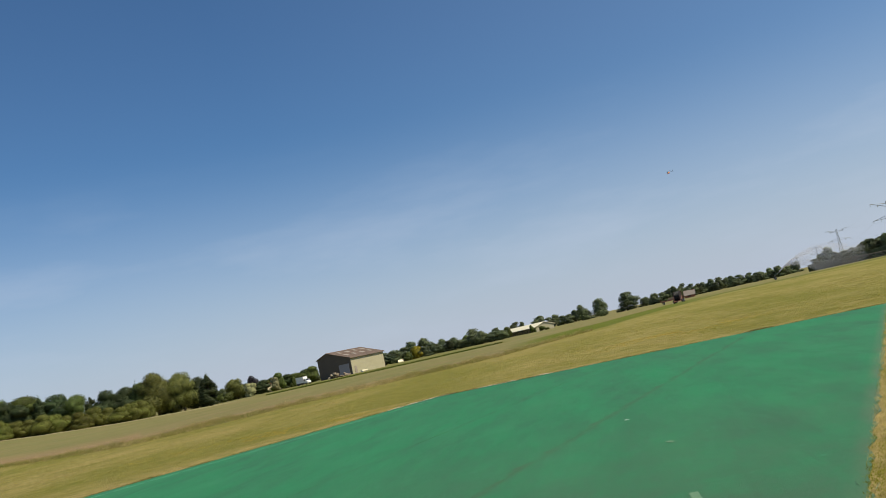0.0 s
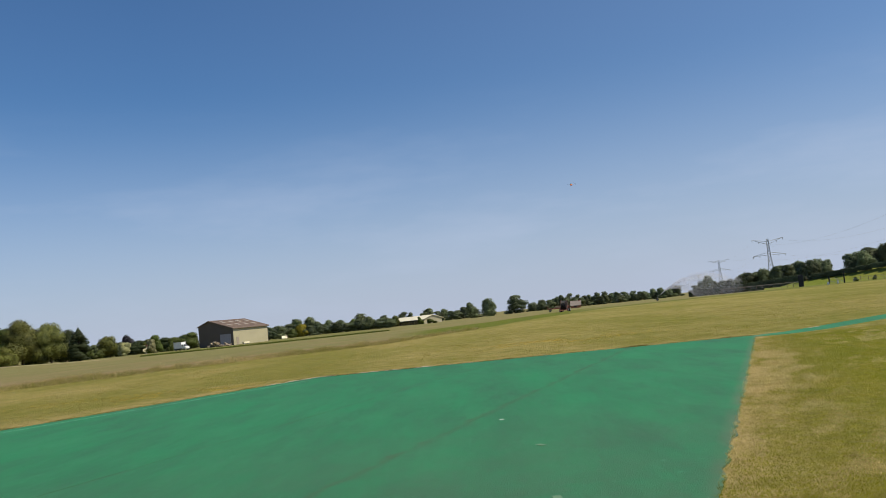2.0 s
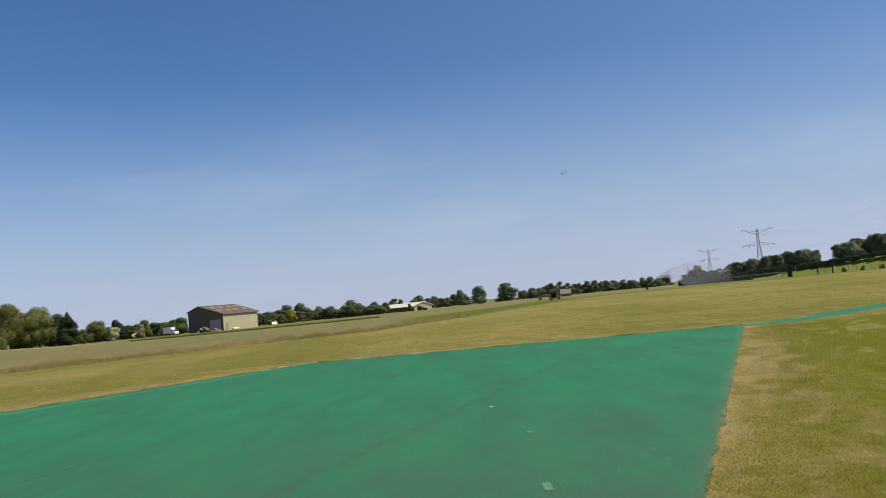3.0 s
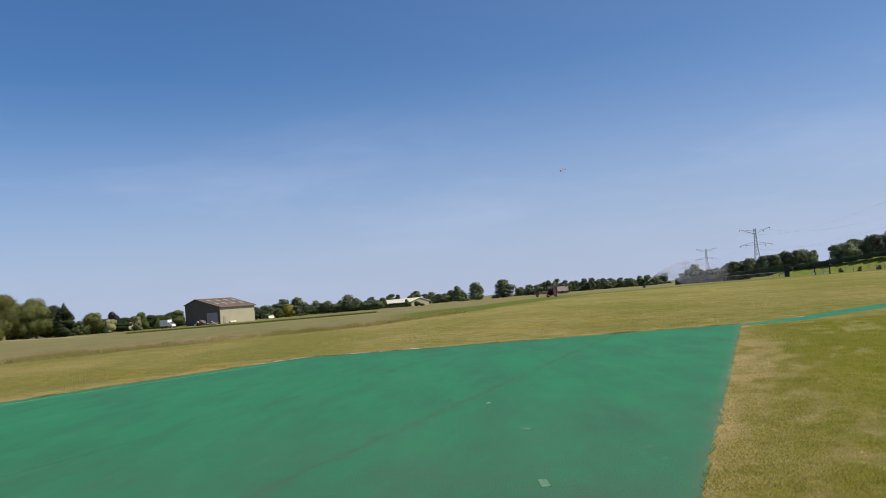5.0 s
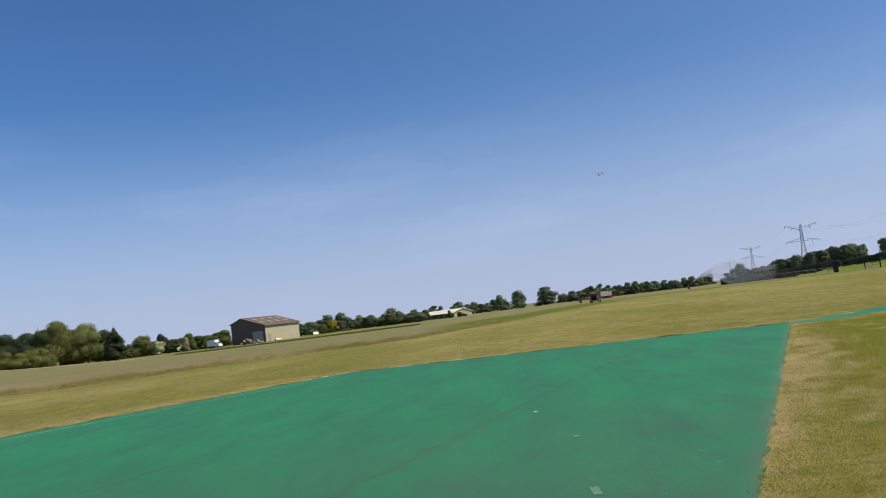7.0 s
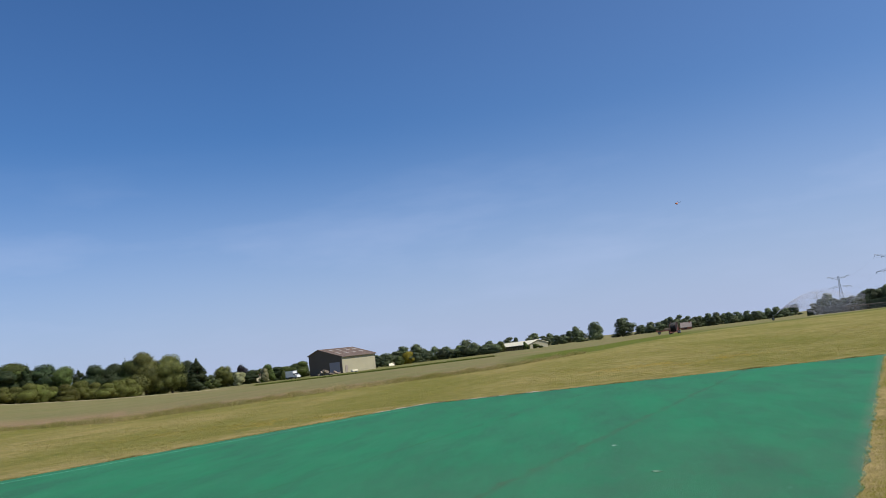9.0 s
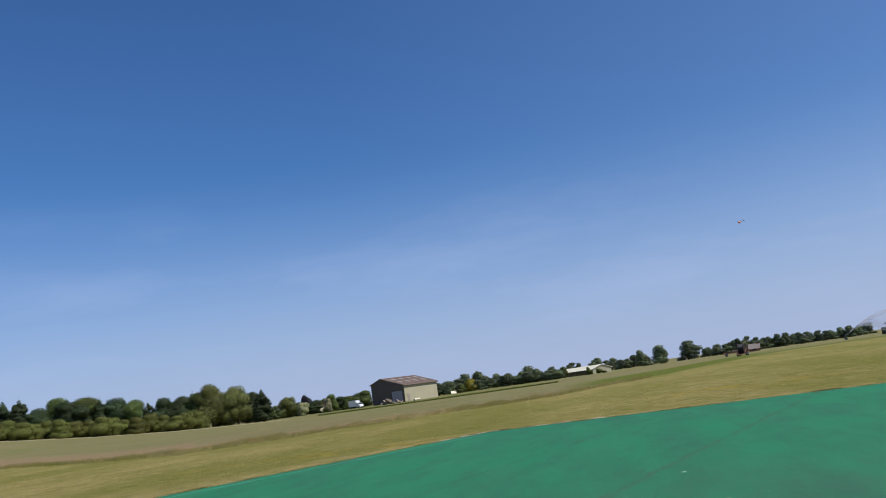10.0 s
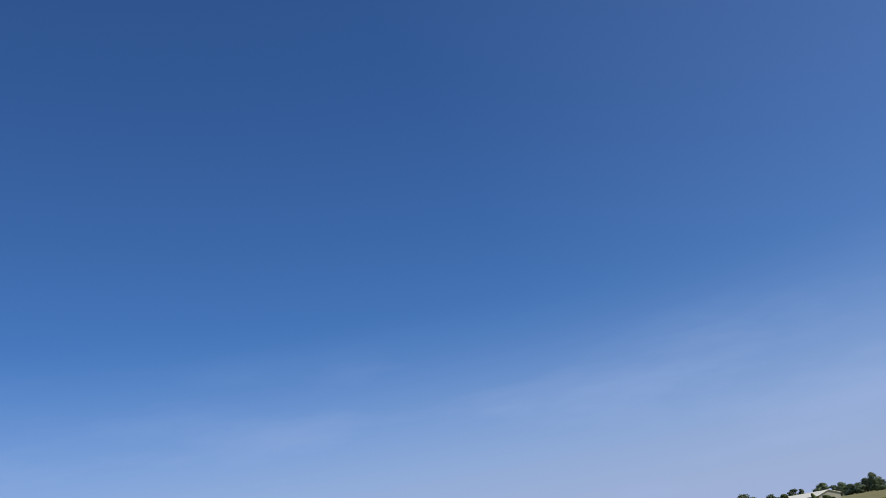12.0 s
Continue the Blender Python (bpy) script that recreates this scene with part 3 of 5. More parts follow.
def build_mat():
    mat = thing("landing_mat", Matrix(), "large green matting laid in strips on the grass", "landing mat", kind="structure")
    # seams run parallel to the open side, metres from it
    cuts = [0.0, 4.05, 8.1, 99.0]

    def share(off, t):
        x, y = along(MAT_LEFT, t)
        return min(1.0, off / -side_of(x, y, *MAT_RIGHT))

    rng = random.Random(4)
    for s in range(3):
        rows = 260
        verts, faces = [], []
        w0 = [rng.uniform(-0.02, 0.02) for _ in range(rows + 1)]
        for q in range(rows + 1):
            t = q / rows
            (xr, yr), (xl, yl) = along(MAT_RIGHT, t), along(MAT_LEFT, t)
            for c in range(7):
                u0, u1 = share(cuts[s] + (0.001 if s else 0), t), share(cuts[s + 1] - 0.001, t)
                u = u0 + (u1 - u0) * c / 6
                x, y = xr + (xl - xr) * u, yr + (yl - yr) * u
                jit = 1.0 if (c == 0 and s == 0) or (c == 6 and s == 2) else 0.0
                x += jit * (0.035 * noise.noise((x * 0.8, y * 0.8, s + c)) + 0.05 * noise.noise((x * 3.1, y * 3.1, s + c)) + 0.9 * w0[q])
                if q == rows:
                    y += 0.06 * noise.noise((x * 0.6, 3.0, s))
                z = 0.016 + 0.004 * noise.noise((x * 0.7, y * 0.7, s * 5.0))
                verts.append((x, y, z))
        for q in range(rows):
            for c in range(6):
                k = q * 7 + c
                faces.append((k + 1, k, k + 7, k + 8))
        n = len(verts)
        rim = [c for c in range(7)] + [q * 7 + 6 for q in range(1, rows + 1)] + [rows * 7 + c for c in range(5, -1, -1)] + [q * 7 for q in range(rows - 1, 0, -1)]
        low = [(verts[k][0], verts[k][1], -0.02) for k in rim]
        verts += low
        for a in range(len(rim)):
            b = (a + 1) % len(rim)
            faces.append((rim[a], rim[b], n + b, n + a))
        child("matting_strip", mesh_of("matting_strip", verts, faces, MATTING, False), mat)
    # narrow matting path leading off from the far corner
    verts, faces = [], []
    a, b = [(9.15, 29.2), (10.4, 29.6), (12.35, 31.2), (15.3, 33.9), (27.0, 44.0)], [(9.12, 28.55), (10.2, 28.4), (11.5, 28.95), (13.9, 30.9), (25.6, 41.0)]
    for (xa, ya), (xb, yb) in zip(a, b):
        verts += [(xa, ya, 0.014), (xb, yb, 0.014), (xa - 0.03, ya + 0.03, -0.005), (xb + 0.03, yb - 0.03, -0.005)]
    for q in range(4):
        k = q * 4
        faces += [(k, k + 1, k + 5, k + 4), (k, k + 4, k + 6, k + 2), (k + 1, k + 3, k + 7, k + 5)]
    child("path_strip", mesh_of("path_strip", verts, faces, MATTING), mat)
    # pale cord along the far side
    bm = bmesh.new()
    pts = [Vector((*along([(-26.2, -2.2), (-5.4, 29.6)], t / 40), 0.02)) for t in range(14, 40)]
    for p, q in zip(pts, pts[1:]):
        box_len = (q - p)
        s = Vector((box_len.y, -box_len.x, 0)).normalized() * 0.013
        vs = [bm.verts.new(v) for v in (p - s, p + s, q + s, q - s)]
        ws = [bm.verts.new(v + Vector((0, 0, 0.005))) for v in (p - s, p + s, q + s, q - s)]
        bm.faces.new(ws)
        for e in range(4):
            bm.faces.new((vs[e], vs[(e + 1) % 4], ws[(e + 1) % 4], ws[e]))
    part("edge_line", bm, LINE_WHITE, mat, "pale straight line near the mat's edge")


build_mat()


def scrap(name, x, y, sx, sy, mat, label, turn):
    bm = bmesh.new()
    bmesh.ops.create_grid(bm, x_segments=4, y_segments=4, size=0.5)
    for v in bm.verts:
        v.co.x, v.co.y = v.co.x * sx * (1 + 0.2 * noise.noise((v.co.x * 3, v.co.y * 3, x))), v.co.y * sy
        v.co.z = 0.0008 * noise.noise((v.co.x * 9, v.co.y * 9, y))
    bmesh.ops.solidify(bm, geom=bm.faces[:], thickness=0.0015)
    me = bpy.data.meshes.new(name)
    bm.to_mesh(me)
    bm.free()
    me.materials.append(mat)
    ob = new(name, me)
    ob.matrix_world = pose(x, y, 0.0215, 0, 0, turn)
    tagged(ob, label, name.replace("_", " "))


scrap("paper_scrap", 0.22, 13.4, 0.07, 0.08, SCRAP_PALE, "small pale scrap lying on the green matting", 20)
scrap("paper_scrap", 0.62, 10.6, 0.08, 0.14, PATCH_GREEN, "faded grey-green scrap lying on the matting", 30)
scrap("mat_patch", 0.55, 7.56, 0.08, 0.3, PATCH_GREEN, "square grey-green repair patch on the matting", 3)



def paint_scuff(x, y):
    ob = thing("paint_scuff", Matrix.Translation((x, y, 0.0215)), "pale branching scuff marks on the green matting", "scuff mark")
    rng = random.Random(12)
    for q in range(4):
        p, g = Vector((rng.uniform(-0.03, 0.03), rng.uniform(-0.2, 0.1), 0)), rng.uniform(1.1, 1.5)
        verts, faces = [], []
        for k in range(6):
            g = 1.25 + 0.5 * (g - 1.25) + rng.uniform(-0.3, 0.3)
            side = Vector((-math.sin(g), math.cos(g), 0)) * 0.003 * (1 - k / 7)
            verts += [p - side, p + side, p - side + Vector((0, 0, 0.002)), p + side + Vector((0, 0, 0.002))]
            p = p + Vector((math.cos(g), math.sin(g), 0)) * rng.uniform(0.02, 0.06)
            if k:
                b = (k - 1) * 4
                faces += [(b + 2, b + 6, b + 7, b + 3), (b, b + 4, b + 6, b + 2), (b + 1, b + 3, b + 7, b + 5)]
        child("streak", mesh_of("streak", verts, faces, PATCH_GREEN), ob)


paint_scuff(1.72, 6.9)

scrap("sand_patch", 11.78, 30.55, 0.6, 0.16, SAND, "thin drift of pale sand on the matting path", 35)

# ---- foliage ----


def leaf_cloud(lobes, count, size, seed, droop=0.0, shell=0.7):
    """Small bent leaf clumps scattered through ellipsoid lobes (x, y, z, rx, ry, rz)."""
    rng = np.random.default_rng(seed)
    vol = np.array([(q[3] * q[4] * q[5]) ** 0.75 for q in lobes])
    pick = rng.choice(len(lobes), count, p=vol / vol.sum())
    lb = np.array(lobes)[pick]
    d = rng.normal(size=(count, 3))
    d /= np.linalg.norm(d, axis=1, keepdims=True)
    rad = np.where(rng.random(count) < 0.85, rng.uniform(shell, 1.08, count), rng.uniform(0.1, shell, count))
    rad = np.where(rng.random(count) < 0.12, rad * rng.uniform(1.0, 1.15, count), rad)
    c = lb[:, :3] + d * rad[:, None] * lb[:, 3:]
    if droop:
        c[:, 2] -= droop * rng.random(count) ** 2 * np.hypot(d[:, 0], d[:, 1])
    n = d * 1.1 + rng.normal(size=(count, 3)) * 0.36 + np.array([0, 0, 0.3])
    n /= np.linalg.norm(n, axis=1, keepdims=True)
    u = np.cross(n, rng.normal(size=(count, 3)))
    u /= np.linalg.norm(u, axis=1, keepdims=True)
    if droop:
        u = u * 0.9 + np.array([0, 0, -0.6])
        u /= np.linalg.norm(u, axis=1, keepdims=True)
    v = np.cross(n, u)
    s = (size * rng.uniform(0.5, 1.35, count))[:, None]
    long = 1.4 if droop else 1.15
    p = np.stack([c - u * s * long, c - v * s * 0.9 + n * s * 0.15, c + u * s * long * 0.9 + v * s * 0.7], 1).reshape(-1, 3)
    p[:, 2] = np.maximum(p[:, 2], 0.02)
    mid = np.array(lobes)[:, :3].mean(0)
    out = (c - mid) / np.maximum(np.abs(np.array(lobes)[:, :3] - mid).max(0) + np.array(lobes)[:, 3:].mean(0), 0.2)
    soft = d * 0.8 + out * 0.35 + n * 0.45
    soft /= np.linalg.norm(soft, axis=1, keepdims=True)
    return p.tolist(), np.arange(count * 3).reshape(-1, 3).tolist(), np.repeat(soft, 3, 0)


def leafy(name, verts, faces, normals, mat):
    me = mesh_of(name, verts, faces, mat, True)
    me.normals_split_custom_set_from_vertices([tuple(q) for q in normals])
    return me


def trunk_bm(h, r, limbs, spread, seed):
    rng = random.Random(seed)
    bm = bmesh.new()
    p = Vector((0, 0, -0.25))
    for q in range(4):
        a = q / 4
        nxt = Vector((rng.uniform(-0.1, 0.1) * h * 0.2, rng.uniform(-0.1, 0.1) * h * 0.2, h * 0.75 * (q + 1) / 4))
        rod(bm, p, nxt, r * (1 - 0.7 * a), r * (1 - 0.7 * (a + 0.25)), 7)
        for _ in range(limbs if q > 0 else 0):
            g = rng.uniform(0, 6.28)
            rod(bm, nxt, nxt + Vector((math.cos(g) * spread, math.sin(g) * spread, h * rng.uniform(0.08, 0.22))), r * 0.35 * (1 - 0.5 * a), r * 0.08, 5)
        p = nxt
    return bm


def crown_lobes(h, w, base, n, seed, core=0.33):
    rng = random.Random(seed)
    lobes = [(0, 0, base + (h - base) * 0.5, w * core, w * core, (h - base) * (0.1 + core))]
    for _ in range(n):
        g, z = rng.uniform(0, 6.28), rng.uniform(0.03, 0.97)
        ring = w * 0.42 * (1 - z ** 1.7) ** 0.6 * (0.7 + 0.3 * min(1.0, z / 0.3)) * rng.uniform(0.35, 1.2)
        s = w * rng.choice((0.07, 0.1, 0.13, 0.17, 0.22)) * rng.uniform(0.85, 1.15)
        lobes.append((math.cos(g) * ring, math.sin(g) * ring, base + (h - base) * z * 0.94, s, s, s * rng.uniform(0.7, 1.0)))
    return lobes


KINDS = {}


def tree_kind(key, name, leaf, h, w, base, lobes_n, count, size, seed, label, category="tree", droop=0.0, cone=False):
    ob = thing(name, Matrix(), label, category)
    if cone:
        rng = random.Random(seed)
        lobes = []
        for q in range(11):
            z = q / 10
            rr = w * 0.5 * (1 - z) ** 0.62 * (0.72 + 0.28 * min(1.0, z / 0.2)) + 0.1
            for _ in range(4 if q < 9 else 1):
                g = rng.uniform(0, 6.28)
                o = rr * 0.55 if q < 9 else 0
                lobes.append((math.cos(g) * o, math.sin(g) * o, base + (h - base) * z * 0.97, rr * 0.55, rr * 0.55, (h - base) * 0.08))
    else:
        lobes = crown_lobes(h, w, base, lobes_n, seed, {"tall": 0.21, "open": 0.26}.get(key, 0.29))
    part("trunk", trunk_bm(h, 0.028 * h, 2, w * 0.3, seed), BARK, ob, "brown bark trunk with limbs")
    v, f, nm = leaf_cloud(lobes, int(count * 2.0), size * 0.78, seed, droop)
    v = np.array(v)
    v[:, :2] *= 0.5 * w / np.quantile(np.hypot(v[:, 0], v[:, 1]), 0.96)
    z0, z1 = np.quantile(v[:, 2], 0.01), np.quantile(v[:, 2], 0.995)
    foot = h * 0.16 if key == "open" else h * 0.02
    v[:, 2] = np.maximum((v[:, 2] - z0) * (h - foot) / (z1 - z0) + foot, 0.0)
    child("crown", leafy("crown", v.tolist(), f, nm, leaf), ob)
    KINDS[key] = [ob, h, w, False]


def plant(key, az, d, h, w=None, label="", group="", sink=0.0):
    """A tree or bush of a kind, h metres high and w wide, at a heading and distance."""
    ob, h0, w0, used = KINDS[key]
    sz = h / h0
    sx = (w / w0) if w else sz
    p = at(az, d)
    spin = (az * 77.7 + d * 13.1) % 360
    m = Matrix.Translation((p.x, p.y, p.z - sink)) @ pose(0, 0, 0, 0, 0, spin) @ Matrix.Diagonal((sx, sx * (0.8 + 0.3 * ((az * 7.3) % 1)), sz, 1))
    if used:
        ob = copy_thing(ob, m @ Matrix.Diagonal((1 / ob.scale.x, 1 / ob.scale.y, 1 / ob.scale.z, 1)))
    else:
        ob.matrix_basis = m
        KINDS[key][3] = True
    return tagged(ob, label, group=group)


tree_kind("round", "broadleaf_tree", LEAF_GREEN, 9, 8, 0.8, 29, 12612, 0.189, 1, "round-crowned green broadleaf tree in full leaf")
tree_kind("round2", "broadleaf_tree", LEAF_GREEN, 9, 7, 0.6, 21, 11157, 0.189, 2, "uneven green broadleaf tree in full leaf")
tree_kind("dark", "broadleaf_tree", LEAF_DARK, 9, 7, 0.5, 24, 12127, 0.189, 3, "dark green broadleaf tree with dense crown")
tree_kind("tall", "broadleaf_tree", LEAF_GREEN, 14, 9.5, 1.2, 44, 15764, 0.210, 4, "tall loose dark green tree beside the field")
tree_kind("open", "broadleaf_tree", LEAF_GREY, 12, 8, 3.5, 20, 4200, 0.192, 5, "tall open-crowned grey-green tree with gaps")
tree_kind("willow", "willow_tree", LEAF_WILLOW, 10, 8.5, 0.8, 20, 12936, 0.154, 6, "large pale yellow-green willow with drooping foliage", droop=1.0)
tree_kind("conifer", "conifer_tree", LEAF_DARK, 7.5, 3.4, 0.3, 0, 4500, 0.2, 7, "dark conical conifer beside the field", cone=True)
tree_kind("spruce", "conifer_tree", LEAF_DARK, 7, 3.8, 0.4, 0, 3300, 0.22, 8, "dark ragged conifer in the tree row", cone=True)
tree_kind("hedge", "hedge_bush", LEAF_OLIVE, 4.3, 6, 0.1, 21, 8730, 0.154, 9, "clipped olive-green hedge bush along the field", "bush")
tree_kind("bush", "bush", LEAF_GREEN, 3, 4, 0.1, 12, 2700, 0.2, 10, "low leafy green bush at the field edge", "bush")
tree_kind("yellow", "yellow_tree", LEAF_YELLOW, 5, 5, 0.5, 14, 3900, 0.24, 11, "bright yellow-leaved tree among green trees")
tree_kind("cream", "flowering_bush", LEAF_CREAM, 4, 4, 0.3, 12, 3300, 0.2, 12, "round cream-blossomed bush among green trees", "bush")
tree_kind("purple", "purple_tree", LEAF_PURPLE, 6, 6, 1.0, 12, 3600, 0.25, 13, "dark purple-leaved tree behind the field")

# far kinds, their leaves already paled for haze
tree_kind("fround", "broadleaf_tree", LEAF_HAZE, 9, 8, 0.8, 30, 2600, 0.31, 31, "far round-crowned green broadleaf tree")
tree_kind("fround2", "broadleaf_tree", LEAF_HAZE, 9, 7, 0.6, 23, 2600, 0.31, 32, "far uneven green broadleaf tree in a row")
tree_kind("fdark", "broadleaf_tree", LEAF_HAZE_DARK, 9, 7, 0.4, 25, 2600, 0.31, 33, "far dark green broadleaf tree in a row")
tree_kind("fbush", "bush", LEAF_DARK, 2, 3.5, 0.05, 12, 1100, 0.2, 34, "dense dark low hedge bush along the field", "bush")
tree_kind("reed", "reed_clump", LEAF_REED, 2.2, 3.5, 0.05, 10, 900, 0.2, 35, "greyish dry reed clump on the dike", "reeds")

# far left group
for az, d, h, w, key in ((-49.6, 225, 11.6, 8, "open"), (-51.6, 218, 5.0, 7, "dark"), (-49.9, 216, 5.2, 7, "dark"), (-53.2, 222, 6.5, 8, "round2"), (-54.8, 222, 6.0, 8, "dark"), (-48.2, 222, 6.8, 6.5, "round2"), (-47.2, 225, 7.6, 6, "dark"),
                         (-46.4, 216, 6.6, 5, "round2"), (-45.3, 220, 14.6, 11, "tall"), (-44.6, 212, 5.6, 5, "hedge"), (-43.7, 214, 8.0, 9, "round"),
                         (-42.4, 214, 5.2, 5.5, "hedge"), (-41.7, 230, 7.2, 4.2, "open"), (-40.6, 222, 8.2, 4.6, "conifer"), (-39.75, 222, 8.6, 4.6, "conifer"),
                         (-38.8, 222, 7.2, 6, "dark"), (-37.8, 226, 9.6, 8.6, "round")):
    plant(key, az, d, h * 0.94, w * 1.2)
for az, d, h, w, key in ((-37.0, 222, 8.6, 8, "dark"), (-36.1, 226, 9.6, 8.5, "round2"), (-35.3, 222, 8.2, 4.2, "spruce"), (-34.4, 224, 9.0, 8, "dark"),
                         (-33.4, 222, 8.2, 8, "round"), (-32.5, 222, 6.8, 3.6, "spruce"), (-31.6, 222, 8.2, 6.6, "dark"), (-30.7, 222, 8.2, 6.6, "dark"),
                         (-29.8, 222, 8.4, 5, "spruce"), (-28.65, 218, 10.6, 9.2, "willow"), (-29.6, 220, 8.8, 6, "round2"), (-27.1, 220, 9.6, 8, "willow"),
                         (-27.9, 222, 8.4, 6, "dark"), (-26.3, 224, 7.8, 5.6, "dark"), (-25.5, 214, 7.3, 4.2, "conifer")):
    plant(key, az, d, h * 0.94, w * 1.2)
for q in range(17):
    az = -41.2 + q * 0.73
    plant("hedge", az, 206 + 3 * math.sin(q * 2.1), 3.7 + 0.4 * math.sin(q * 1.7), 6.0, group="field hedge")
# between the left trees and the barn
for az, d, h, w, key in ((-24.4, 240, 2.6, 4, "bush"), (-24.9, 240, 3.0, 4, "bush"), (-23.75, 250, 6.6, 6.8, "willow"), (-22.75, 262, 6.6, 4.6, "purple"), (-22.9, 245, 4.2, 3.6, "cream"),
                         (-23.3, 250, 3.2, 4, "bush"), (-22.2, 255, 4.4, 5, "dark"), (-21.5, 258, 4.6, 5, "round2"), (-21.0, 250, 5.6, 4.6, "round"), (-21.3, 246, 4.4, 3, "cream"),
                         (-20.4, 262, 4.6, 6, "dark"), (-19.9, 262, 4.4, 6, "round2"), (-19.4, 268, 5.0, 6, "dark"), (-18.9, 268, 5.6, 6, "round2"), (-20.1, 240, 3.0, 2.4, "bush")):
    plant(key, az, d, h * 0.85, w)
for q in range(16):
    plant(("fdark", "fround2", "fbush", "fround")[q % 4], -25.0 + q * 0.42, 285 + 5 * math.sin(q * 2.4), 3.6 + 0.5 * math.sin(q * 1.9), 5.0, group="trees behind the field")
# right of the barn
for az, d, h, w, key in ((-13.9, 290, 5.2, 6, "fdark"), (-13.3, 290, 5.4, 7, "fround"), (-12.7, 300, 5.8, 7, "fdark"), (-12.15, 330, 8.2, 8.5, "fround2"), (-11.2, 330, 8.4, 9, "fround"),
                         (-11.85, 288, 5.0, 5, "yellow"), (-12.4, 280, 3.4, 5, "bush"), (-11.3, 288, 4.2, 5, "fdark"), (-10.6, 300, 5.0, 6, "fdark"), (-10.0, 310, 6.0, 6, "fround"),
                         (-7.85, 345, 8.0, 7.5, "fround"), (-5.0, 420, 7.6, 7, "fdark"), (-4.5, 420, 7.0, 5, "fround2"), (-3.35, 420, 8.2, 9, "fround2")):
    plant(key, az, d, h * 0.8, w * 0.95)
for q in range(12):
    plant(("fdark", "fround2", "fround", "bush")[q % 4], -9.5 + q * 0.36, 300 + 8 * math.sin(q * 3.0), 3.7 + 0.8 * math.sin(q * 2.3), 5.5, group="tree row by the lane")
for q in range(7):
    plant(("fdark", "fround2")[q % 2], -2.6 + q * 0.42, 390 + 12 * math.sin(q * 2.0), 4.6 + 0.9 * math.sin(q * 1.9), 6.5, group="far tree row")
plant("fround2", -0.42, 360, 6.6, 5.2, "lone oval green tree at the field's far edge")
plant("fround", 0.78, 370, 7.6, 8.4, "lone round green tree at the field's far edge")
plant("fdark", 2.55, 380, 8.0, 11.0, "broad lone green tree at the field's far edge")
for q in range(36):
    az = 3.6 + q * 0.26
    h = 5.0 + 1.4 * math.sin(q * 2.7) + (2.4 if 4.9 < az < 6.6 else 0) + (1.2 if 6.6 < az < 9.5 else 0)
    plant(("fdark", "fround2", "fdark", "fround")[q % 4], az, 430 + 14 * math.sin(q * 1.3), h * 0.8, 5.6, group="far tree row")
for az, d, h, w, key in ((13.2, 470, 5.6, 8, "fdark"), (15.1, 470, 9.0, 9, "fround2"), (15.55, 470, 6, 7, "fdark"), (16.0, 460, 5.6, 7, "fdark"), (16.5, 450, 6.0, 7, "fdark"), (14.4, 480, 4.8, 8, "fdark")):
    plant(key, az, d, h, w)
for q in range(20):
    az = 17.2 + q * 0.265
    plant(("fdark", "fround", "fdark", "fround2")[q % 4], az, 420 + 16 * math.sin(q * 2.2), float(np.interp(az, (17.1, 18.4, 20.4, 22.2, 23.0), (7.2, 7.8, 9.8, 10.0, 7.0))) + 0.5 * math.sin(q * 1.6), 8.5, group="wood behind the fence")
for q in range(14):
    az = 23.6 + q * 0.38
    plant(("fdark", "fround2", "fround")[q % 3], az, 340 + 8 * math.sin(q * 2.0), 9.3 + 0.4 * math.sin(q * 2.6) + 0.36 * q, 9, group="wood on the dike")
for q in range(8):
    plant("reed", 20.75 + q * 0.29, 262, 2.4 + 0.4 * math.sin(q * 2.2), 2.6, group="reeds on the dike")
for q in range(3):
    plant("bush", 23.75 + q * 1.05, 240, 1.2, 1.6, group="bushes on the dike")

# ---- barn ----


